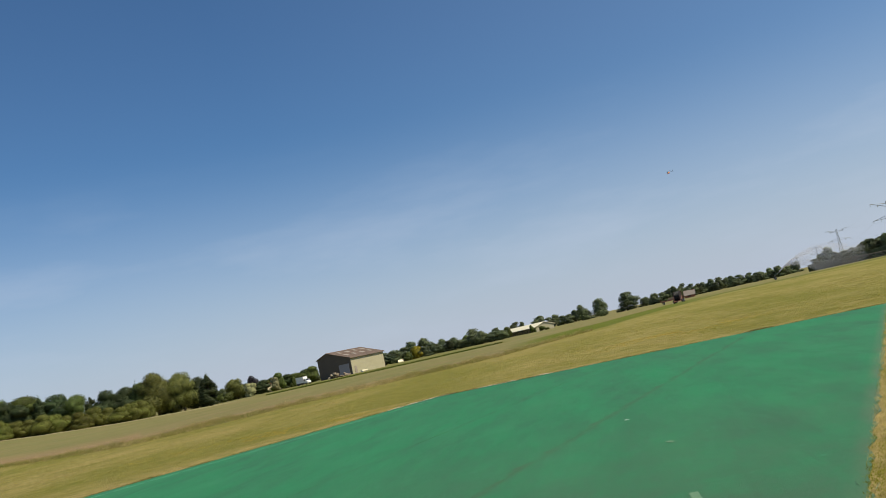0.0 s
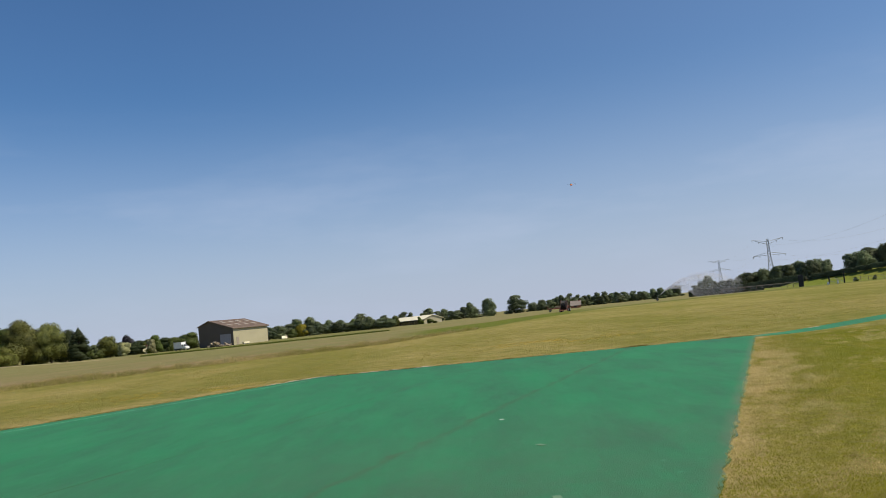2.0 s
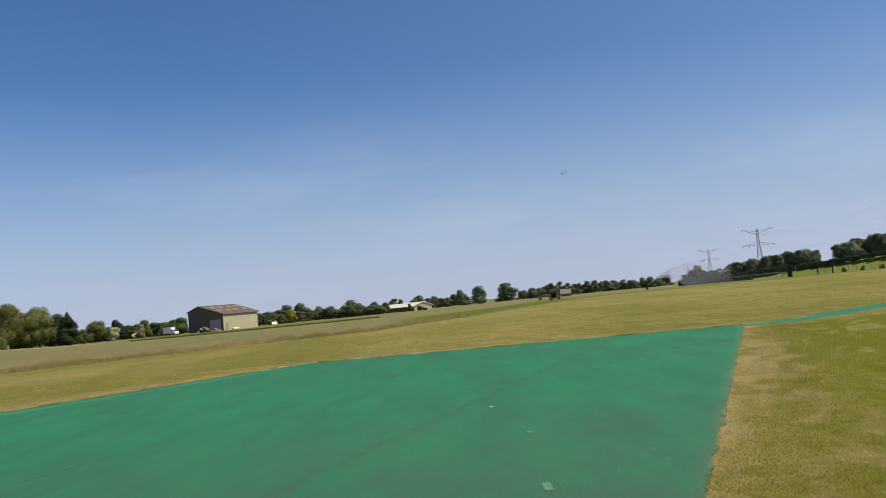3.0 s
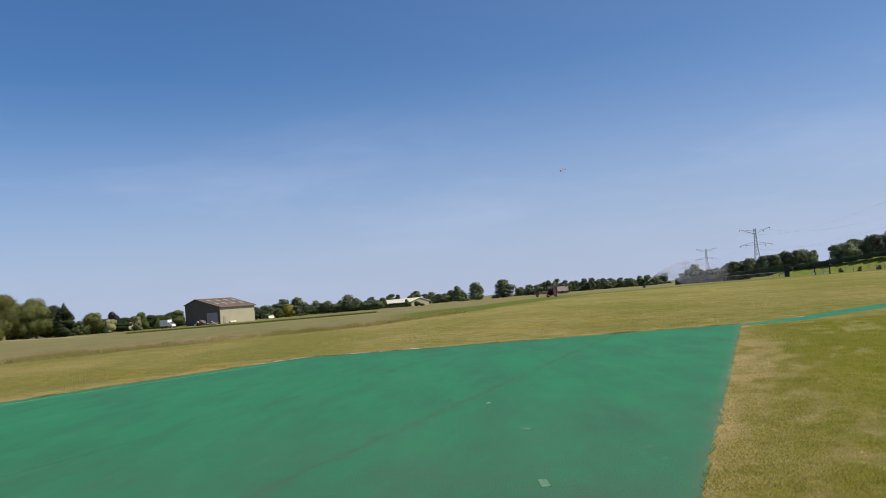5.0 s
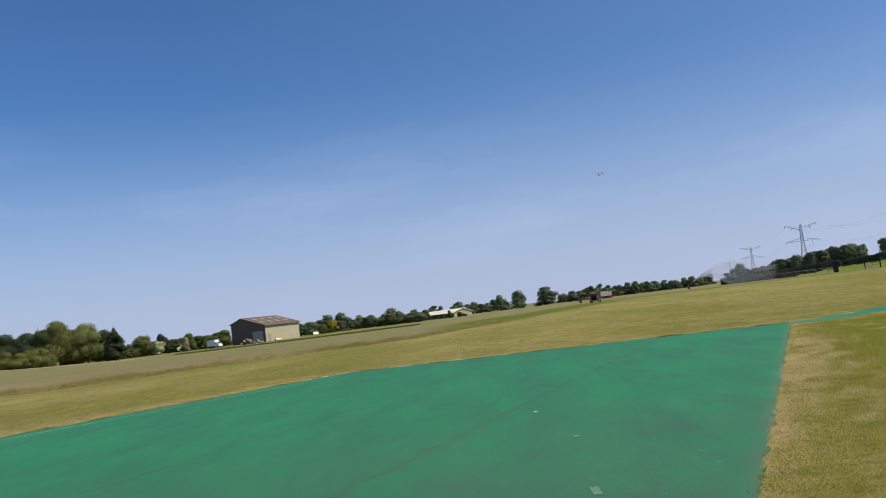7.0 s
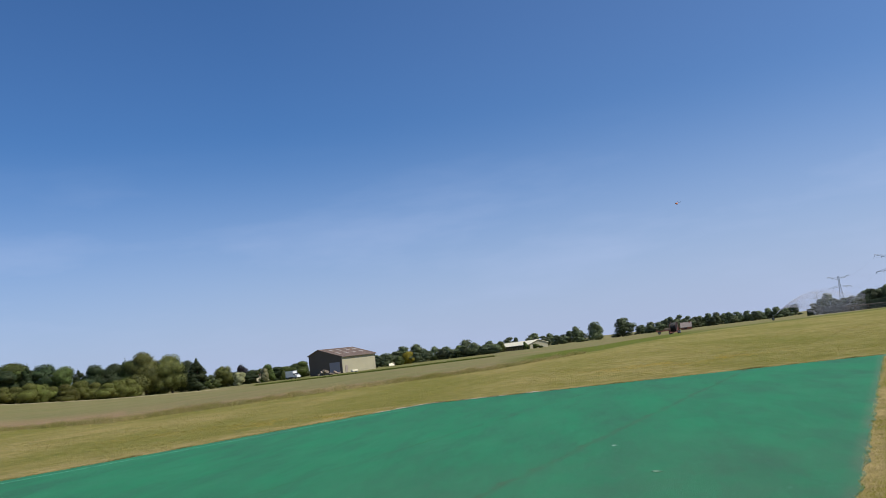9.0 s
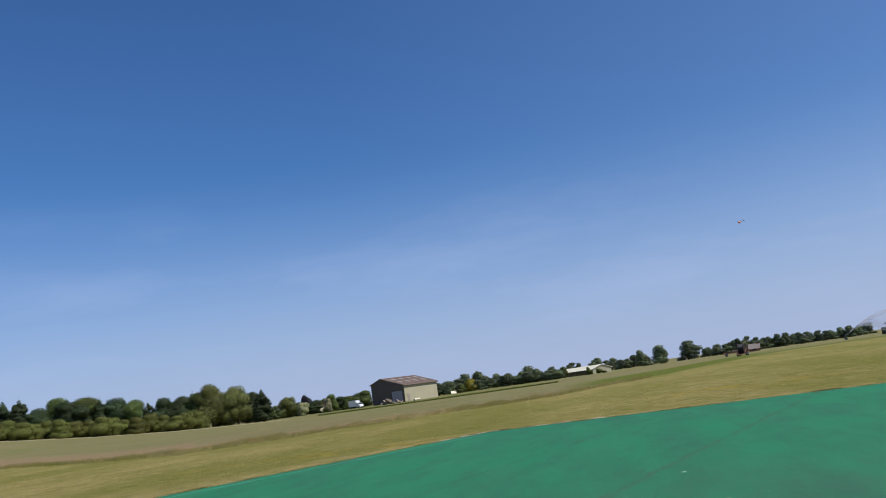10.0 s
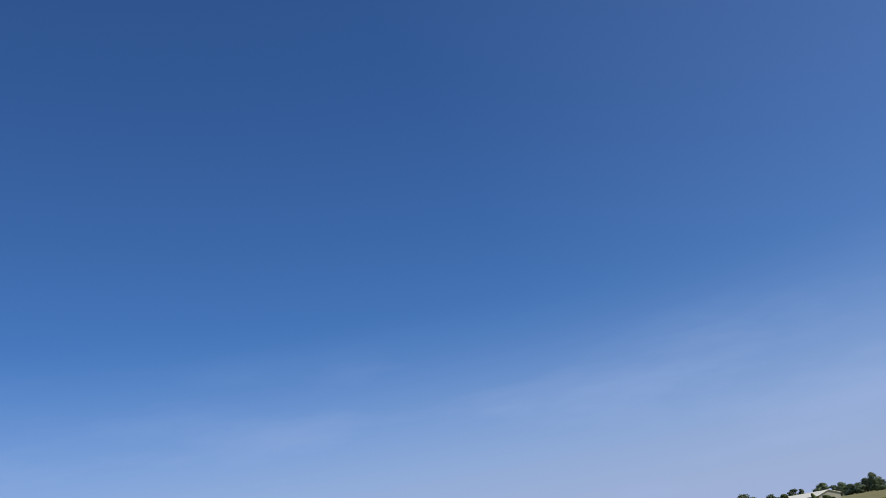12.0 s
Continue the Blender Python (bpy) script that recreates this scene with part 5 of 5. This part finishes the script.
P0 = P1 + Vector((-132, -744, 0))
for zr, span, sag in ((0.61, 0.33, 13), (0.95, 0.315, 18)):
    for sg in (-1, 1):
        o = Vector((sg * 51 * span * 0.985, -sg * 51 * span * 0.17, 51 * zr))
        cable(P1 + o, P0 + o, sag, 0.028)
        cable(P1 + o, P2 + o, 9, 0.03)

# ---- dike, hedge, fence and gate ----


def build_dike():
    verts, faces = [], []
    n, prof = 60, [(-22, -0.3), (-9, 0.5), (-4, 2.6), (-1.5, 3.4), (1.5, 3.4), (14, -0.3)]
    for q in range(n + 1):
        t = q / n
        az = 18.5 + 21.5 * t
        d = 268 - 26 * t
        grow = float(np.interp(az, (19.5, 20.8, 23.0, 26.2, 30.0), (0.0, 0.5, 0.72, 1.12, 1.4)))
        for off, z in prof:
            x, y = (d + off) * math.sin(radians(az)), (d + off) * math.cos(radians(az))
            verts.append((x, y, z * (0.15 + 0.85 * grow) + 0.25 * noise.noise((x * 0.05, y * 0.05, 0)) - 0.05))
    k = len(prof)
    for q in range(n):
        for c in range(k - 1):
            a = q * k + c
            faces.append((a, a + 1, a + k + 1, a + k)[::-1])
    ob = new("dike", mesh_of("dike", verts, faces, material("dike_grass", (0.13, 0.165, 0.012), rough=0.95, vary=0.25, scale=0.08, fine=20, second=(0.19, 0.19, 0.03), bump=0.4), True))
    tagged(ob, "low grassy dike behind the fence", "dike", kind="structure")


build_dike()


def hedge_segment(length, deep, high, seed):
    """Leaves over the sides and the flat top of a clipped hedge."""
    rng = np.random.default_rng(seed)
    n = 5200
    face = rng.random(n)
    x = rng.uniform(-length / 2, length / 2, n)
    front = face < 0.55
    rear = (face >= 0.55) & (face < 0.65)
    y = np.where(front, -deep / 2, np.where(rear, deep / 2, rng.uniform(-deep / 2, deep / 2, n))) + rng.normal(size=n) * 0.1
    z = np.where(front | rear, rng.uniform(0.03, high, n), high) + rng.normal(size=n) * 0.06
    c = np.stack([x, y, np.clip(z, 0.03, None)], 1)
    d = np.stack([np.zeros(n), np.where(front, -1.0, np.where(rear, 1.0, 0.0)), np.where(front | rear, 0.25, 1.0)], 1)
    d += rng.normal(size=(n, 3)) * 0.3
    d /= np.linalg.norm(d, axis=1, keepdims=True)
    u = np.cross(d, rng.normal(size=(n, 3)))
    u /= np.linalg.norm(u, axis=1, keepdims=True)
    v = np.cross(d, u)
    k = rng.uniform(0.08, 0.17, n)[:, None]
    p = np.stack([c - u * k, c - v * k, c + u * k + v * k * 0.6], 1).reshape(-1, 3)
    return leafy("foliage", p.tolist(), np.arange(n * 3).reshape(-1, 3).tolist(), np.repeat(d, 3, 0), LEAF_HEDGE)


# dark leaf colour lifted somewhat to take in the haze
LEAF_HEDGE = leaf_material("leaf_hedge", (0.062, 0.08, 0.045), (0.078, 0.092, 0.05))
hedge = thing("clipped_hedge", Matrix(), "dark clipped flat-topped hedge along the field", "hedge", group="dark field hedge")
child("foliage", hedge_segment(4.0, 1.6, 2.0, 71), hedge)
bm = bmesh.new()
for q in range(7):
    rod(bm, (-1.8 + q * 0.6, 0, -0.1), (-1.7 + q * 0.6, 0.05, 1.8), 0.05, 0.03, 5)
    rod(bm, (-1.8 + q * 0.6, 0, 0.7), (-1.5 + q * 0.6, -0.4, 1.7), 0.03, 0.015, 4)
part("stems", bm, BARK, hedge, "brown woody stems")


def hedge_row(stops, step, place, group):
    """Hedge lengths end to end from heading to heading; stops give heading, distance, foot and height."""
    az0, d0, f0, h0 = zip(*stops)
    a, first = az0[0], not place
    while a < az0[-1]:
        d, f, h = (float(np.interp(a, az0, k)) for k in (d0, f0, h0))
        p = Vector((d * math.sin(radians(a)), d * math.cos(radians(a)), f))
        m = Matrix.Translation(p) @ pose(0, 0, 0, 0, 0, -a) @ Matrix.Diagonal((1, 1, h / 2.0, 1))
        if first:
            hedge.matrix_basis, first = m, False
        else:
            tagged(copy_thing(hedge, m @ Matrix.Diagonal((1 / hedge.scale.x, 1 / hedge.scale.y, 1 / hedge.scale.z, 1))), group=group)
        a += math.degrees(step / d)


hedge_row(((14.3, 289, -0.05, 2.0), (14.8, 286, -0.05, 2.2), (16.4, 280, -0.05, 2.0), (18.5, 274, -0.05, 2.6), (20.75, 268, -0.05, 3.3)), 3.6, False, "dark field hedge")
hedge_row(((21.0, 262, 1.35, 1.4), (23.0, 259, 2.2, 1.3), (26.2, 255, 3.45, 1.2), (28.6, 252, 4.0, 1.2)), 3.7, True, "hedge on the dike")


def fence():
    ob = thing("field_fence", Matrix(), "wire fence with grey wooden posts along the field", "fence")
    pts = [at(15.9 + q * 0.36, 250 - 0.3 * q) for q in range(14)] + [at(23.6 + q * 0.42, 236 - 0.3 * q) for q in range(12)]
    me = None
    for p in pts:
        if me is None:
            bm = bmesh.new()
            box(bm, -0.045, -0.045, -0.2, 0.045, 0.045, 1.38, 0.01)
            me = bpy.data.meshes.new("post")
            bm.to_mesh(me)
            bm.free()
            me.materials.append(WOOD_GREY)
        o = child("post", me, ob)
        o.location = p
    for run in (pts[:14], pts[14:]):
        for z in (0.4, 0.8, 1.15):
            bm = bmesh.new()
            for a, b in zip(run, run[1:]):
                rod(bm, a + Vector((0, 0, z)), b + Vector((0, 0, z)), 0.02, n=4)
            part("wire", bm, STEEL, ob)
    bm = bmesh.new()
    for a, b in zip(pts[:13], pts[1:14]):
        rod(bm, a + Vector((0, 0, 1.42)), b + Vector((0, 0, 1.42)), 0.07, n=6)
    part("rail", bm, SKYLIGHT, ob, "pale round top rail")


fence()


def field_gate(az, d):
    ob = thing("field_gate", Matrix.Translation(at(az, d)) @ pose(0, 0, 0, 0, 0, -az - 6), "grey metal field gate between two dark posts", "gate")
    for x in (-1.75, 1.75):
        part("gate_post", box(bmesh.new(), x - 0.14, -0.14, -0.2, x + 0.14, 0.14, 3.1 if x > 0 else 2.0, 0.03), HOSE_BLACK, ob, "dark square post")
    bm = bmesh.new()
    for z in (0.25, 0.6, 0.95, 1.25):
        rod(bm, (-1.7, 0, z), (1.7, 0, z), 0.03)
    for x in (-1.7, 0, 1.7):
        rod(bm, (x, 0, 0.2), (x, 0, 1.3), 0.03)
    part("gate_leaf", bm, STEEL, ob)


field_gate(22.7, 236)


def post_box(az, d, w, h, mat, label, name):
    ob = thing(name, Matrix.Translation(at(az, d)) @ pose(0, 0, 0, 0, 0, -az), label, name.replace("_", " "))
    part("cabinet", box(bmesh.new(), -w / 2, -w / 2, 0, w / 2, w / 2, h, 0.05), mat, ob)
    part("lid", box(bmesh.new(), -w / 2 - 0.04, -w / 2 - 0.04, h, w / 2 + 0.04, w / 2 + 0.04, h + 0.08, 0.02), STEEL_DARK, ob)


post_box(20.68, 246, 1.25, 3.05, HOSE_BLACK, "dark upright cabinet at the hedge's end", "pump_cabinet")
post_box(22.2, 230, 0.5, 0.6, WHITE_PAINT, "small white box by the gate", "meter_box")
post_box(22.75, 231, 0.4, 0.8, WHITE_PAINT, "small white box by the gate", "meter_box")


# ---- model helicopter in the air ----


def helicopter(m):
    ob = thing("model_helicopter", m, "orange model helicopter with black rotor in flight", "model helicopter")
    bm = bmesh.new()
    bmesh.ops.create_uvsphere(bm, u_segments=20, v_segments=12, radius=1)
    for v in bm.verts:
        k = max(0.0, -v.co.x)
        v.co = Vector((v.co.x * 0.3, v.co.y * 0.1 * (1 - 0.5 * k), v.co.z * 0.13 * (1 - 0.45 * k) + 0.03 * k))
    body = part("canopy", bm, ORANGE_PAINT, ob, "glossy orange canopy", True)
    bm = bmesh.new()
    bmesh.ops.create_uvsphere(bm, u_segments=14, v_segments=8, radius=1, matrix=Matrix.Translation((0.13, 0, 0.045)) @ Matrix.Diagonal((0.14, 0.094, 0.075, 1)))
    part("window", bm, BLACK_PLASTIC, body, "dark canopy window", True)
    part("tail_boom", rod(bmesh.new(), (-0.2, 0, 0.02), (-0.88, 0, 0.03), 0.022, 0.014, 10), BLACK_PLASTIC, ob)
    part("tail_fin", solid(bmesh.new(), [(-0.8, 0.03), (-0.9, 0.16), (-0.94, 0.16), (-0.9, 0.0), (-0.93, -0.13), (-0.88, -0.13)], -0.006, 0.006), BLACK_PLASTIC, ob)
    part("tail_rotor", box(bmesh.new(), -0.9, 0.02, -0.1, -0.87, 0.028, 0.16), BLACK_PLASTIC, ob)
    part("mast", rod(bmesh.new(), (0, 0, 0.1), (0, 0, 0.24), 0.012), STEEL, ob)
    part("rotor_head", box(bmesh.new(), -0.07, -0.025, 0.215, 0.07, 0.025, 0.245, 0.006), BLACK_PLASTIC, ob)
    for s in (-1, 1):
        part("rotor_blade", box(bmesh.new(), min(s * 0.07, s * 0.75), -0.03, 0.226, max(s * 0.07, s * 0.75), 0.03, 0.234, 0.002), BLACK_PLASTIC, ob)
    for s in (-1, 1):
        bm = bmesh.new()
        rod(bm, (-0.2, s * 0.11, -0.2), (0.2, s * 0.11, -0.2), 0.009)
        for x in (-0.1, 0.1):
            rod(bm, (x, s * 0.05, -0.09), (x, s * 0.11, -0.2), 0.008)
        part("skid", bm, BLACK_PLASTIC, ob)


HEL = 150.0
helicopter(Matrix.Translation((HEL * math.sin(radians(7.2)), HEL * math.cos(radians(7.2)), 1.7 + HEL * math.tan(radians(7.9)))) @ pose(0, 0, 0, 8, 12, 205))

# ---- grasses ----


def blades(name, centres, heights, widths, mat, label, seed, tilt=0.3):
    rng = np.random.default_rng(seed)
    n = len(centres)
    a = rng.uniform(0, 2 * np.pi, n)
    side = np.stack([np.cos(a), np.sin(a), np.zeros(n)], 1) * widths[:, None]
    lean = np.stack([rng.normal(size=n) * tilt, rng.normal(size=n) * tilt, np.ones(n)], 1) * heights[:, None]
    p = np.stack([centres - side, centres + side, centres + lean], 1).reshape(-1, 3)
    me = mesh_of(name, p.tolist(), np.arange(n * 3).reshape(-1, 3).tolist(), mat)
    tagged(new(name, me), label, "grass", kind="stuff")


def verge_grass():
    rng = np.random.default_rng(21)
    n = 85000
    az = rng.uniform(-56, 0, n)
    edge = np.interp(az, VERGE_AZ, VERGE_D)
    d = edge + rng.normal(size=n) * 1.7 + 1.0
    x, y = d * np.sin(np.radians(az)), d * np.cos(np.radians(az))
    clump = np.array([noise.noise((a * 1.1, b * 0.35, 0)) for a, b in zip(x, y)])
    h = np.clip(0.19 + 0.42 * clump + rng.normal(size=n) * 0.07, 0.04, 0.55)
    c = np.stack([x, y, lift(x, y) - 0.02], 1)
    tan = rng.random(n) < 0.48 + 0.6 * np.array([noise.noise((a * 0.12, b * 0.12, 7)) for a, b in zip(x, y)])
    w = rng.uniform(0.005, 0.013, n)
    blades("tall_grass", c[~tan], h[~tan], w[~tan], material("tall_grass", (0.18, 0.2, 0.03), rough=0.8, vary=0.3, scale=0.3, second=(0.3, 0.28, 0.07), translucent=0.5, bump=0, island=0.25), "tall green grass along the ditch edge", 1, 0.55)
    blades("dry_grass", c[tan], h[tan] * 1.05, w[tan], material("dry_grass", (0.58, 0.46, 0.22), rough=0.85, vary=0.3, scale=0.3, second=(0.44, 0.34, 0.14), translucent=0.5, bump=0, island=0.25), "dry straw-coloured seed grass along the ditch edge", 2, 0.55)


verge_grass()


def far_verge():
    rng = np.random.default_rng(22)
    n = 17000
    az = rng.uniform(-22, -6, n)
    d = 171 + rng.normal(size=n) * 1.2 + (az + 14) ** 2 * 0.12
    x, y = d * np.sin(np.radians(az)), d * np.cos(np.radians(az))
    c = np.stack([x, y, lift(x, y) - 0.02], 1)
    blades("verge_grass", c, rng.uniform(0.08, 0.4, n), rng.uniform(0.015, 0.045, n), material("verge_grass", (0.1, 0.135, 0.02), rough=0.8, vary=0.3, scale=0.3, second=(0.15, 0.16, 0.035), translucent=0.3, bump=0), "dark green rough grass before the barn", 6)


far_verge()


def lawn_blades():
    rng = np.random.default_rng(33)
    n = 900000
    x, y = rng.uniform(1.5, 13.5, n), 5.5 + 22.5 * rng.random(n) ** 2.1
    keep = (side_of(x, y, *MAT_RIGHT) > -0.05 + 0.12 * rng.random(n)) & (x < y * 0.52 + 1.0)
    x, y = x[keep], y[keep]
    n = len(x)
    c = np.stack([x, y, np.where(side_of(x, y, *MAT_RIGHT) < 0.02, 0.016, -0.005)], 1)
    h, w = rng.uniform(0.01, 0.026, n), rng.uniform(0.0028, 0.005, n)
    out, run = side_of(x, y, *MAT_RIGHT), x * 0.32 + y * 0.947
    patch = np.array([noise.noise((a * 0.8, b * 0.22, 4.0)) + 0.7 * noise.noise((a * 3.0, b * 0.9, 9.0)) for a, b in zip(out, run)])
    fringe = np.exp(-(side_of(x, y, *MAT_RIGHT) / 0.45) ** 2)
    dry = patch * 1.7 + rng.normal(size=n) * 0.3 + 0.5 * fringe + 0.02 * (12 - y) > 0.46
    blades("mown_grass", c[~dry], h[~dry], w[~dry], material("mown_grass", (0.24, 0.255, 0.014), rough=0.85, vary=0.3, scale=0.5, second=(0.31, 0.285, 0.03), translucent=0.5, bump=0), "short mown green grass beside the mat", 3, 0.9)
    blades("mown_straw", c[dry], h[dry], w[dry], material("mown_straw", (0.68, 0.54, 0.26), rough=0.9, vary=0.3, scale=0.5, second=(0.5, 0.38, 0.15), translucent=0.4, bump=0), "dry straw-coloured cuttings in the mown grass", 4, 0.9)


lawn_blades()


def field_tufts():
    """Short uneven tufts over the mown field, thinning out with distance."""
    rng = np.random.default_rng(52)
    n = 240000
    az, r = np.radians(rng.uniform(-52, 29, n)), 14 * (6.0 ** rng.random(n))
    x, y = r * np.sin(az), r * np.cos(az)
    top = 29.3 - (x - 9.3) * 0.07 + 0.15
    on_mat = (side_of(x, y, *MAT_RIGHT) < 0.1) & (-side_of(x, y, *MAT_LEFT) < 0.15) & (y < top)
    on_path = (x > 8.8) & (np.abs((y - 29.0) - (x - 10.0) * 0.98) < 3.4)
    lawn = (side_of(x, y, *MAT_RIGHT) > 0) & (y < 28)
    keep = ~on_mat & ~on_path & ~lawn & (r < np.interp(np.degrees(az), VERGE_AZ, VERGE_D) - 0.5)
    x, y, r = x[keep], y[keep], r[keep]
    n = len(x)
    lump = np.array([noise.noise((a * 0.35, b * 0.35, 2.0)) + 0.7 * noise.noise((a * 1.3, b * 1.3, 5.0)) for a, b in zip(x, y)])
    h = np.clip(0.018 + 0.015 * lump + rng.normal(size=n) * 0.01, 0.006, 0.07)
    w = rng.uniform(0.008, 0.02, n) * np.clip(r / 45, 0.6, 1.2)
    c = np.stack([x, y, lift(x, y) - 0.004], 1)
    pick = rng.normal(size=n) * 0.45 - lump + np.clip((2 - x) / 30, 0, 0.6)
    for lo, hi, name, col, sec, label, seed in ((-9, -0.25, "field_grass", (0.25, 0.25, 0.03), (0.3, 0.27, 0.045), "short green tufts over the mown field", 61),
                                                (-0.25, 9, "field_straw", (0.42, 0.34, 0.12), (0.34, 0.28, 0.08), "short straw tufts over the mown field", 62)):
        k = (pick >= lo) & (pick < hi)
        blades(name, c[k], h[k], w[k], material(name, col, rough=0.9, vary=0.25, scale=0.4, second=sec, translucent=0.65, bump=0, island=0.3), label, seed, 0.8)


field_tufts()


def fringe_grass():
    rng = np.random.default_rng(44)
    rows = []
    for (x0, y0), (x1, y1), n, out in ((MAT_RIGHT[1], MAT_LEFT[1], 9000, (0, 1)), (MAT_LEFT[1], along(MAT_LEFT, 0.3), 9000, (-0.84, 0.54))):
        t = rng.random(n)
        o = 0.03 + np.abs(rng.normal(size=n)) * 0.09
        rows.append(np.stack([x0 + (x1 - x0) * t + out[0] * o, y0 + (y1 - y0) * t + out[1] * o, np.full(n, -0.01)], 1))
    c = np.concatenate(rows)
    n = len(c)
    lump = np.array([noise.noise((a * 1.6, b * 1.6, 3.0)) for a, b, _ in c])
    h = np.clip(0.04 + 0.05 * lump + rng.normal(size=n) * 0.012, 0.012, 0.13)
    w = rng.uniform(0.004, 0.009, n)
    dry = rng.random(n) < 0.4
    blades("edge_grass", c[~dry], h[~dry], w[~dry], material("edge_grass", (0.1, 0.125, 0.018), rough=0.85, vary=0.3, scale=0.5, second=(0.15, 0.15, 0.03), translucent=0.35, bump=0), "rough green grass fringe along the mat", 7, 0.4)
    blades("edge_straw", c[dry], h[dry], w[dry], material("edge_straw", (0.44, 0.34, 0.15), rough=0.9, vary=0.3, scale=0.5, translucent=0.3, bump=0), "dry straw fringe along the mat", 8, 0.6)


fringe_grass()


def yellow_flecks():
    rng = np.random.default_rng(45)
    n = 4200
    x, y = 3.8 + rng.normal(size=n) * 2.4, 41.5 + rng.normal(size=n) * 1.6
    # second scatter stands for a dry ochre band beside the mat
    x = np.concatenate([x, -11.5 + rng.normal(size=2600) * 3.0])
    y = np.concatenate([y, 29.6 + rng.normal(size=2600) * 0.9])
    keep = np.array([noise.noise((a * 0.5, b * 0.5, 1.0)) for a, b in zip(x, y)]) > -0.05
    c = np.stack([x[keep], y[keep], np.full(keep.sum(), 0.0)], 1)
    n = len(c)
    blades("yellow_flecks", c, rng.uniform(0.015, 0.035, n), rng.uniform(0.005, 0.011, n), material("yellow_fleck", (0.55, 0.38, 0.05), rough=0.8, vary=0.2, scale=1, translucent=0.3, bump=0), "small yellow flowers in the mown grass, and ochre flecks along the mat", 9, 3.0)


yellow_flecks()


def sand_edge():
    verts, faces = [], []
    n = 90
    for q in range(n + 1):
        t = q / n
        if t < 0.45:
            x, y = along([along(MAT_LEFT, 0.93), MAT_LEFT[1]], t / 0.45)
            ox, oy = -0.84, 0.54
        else:
            x, y = along([MAT_LEFT[1], (0.5, 29.85)], (t - 0.45) / 0.55)
            ox, oy = 0.05, 1.0
        w = max(0.05, 0.75 * math.sin(math.pi * t) ** 0.5 * (0.65 + 0.8 * noise.noise((x * 1.7, y * 1.7, 6.0))))
        verts += [(x - ox * 0.08, y - oy * 0.08, 0.026), (x + ox * w, y + oy * w, 0.012)]
    for q in range(n):
        k = q * 2
        faces.append((k, k + 2, k + 3, k + 1))
    tagged(new("sand_edge", mesh_of("sand_edge", verts, faces, SAND)), "narrow strip of bare pale sand along the mat", "sand", kind="structure")


sand_edge()
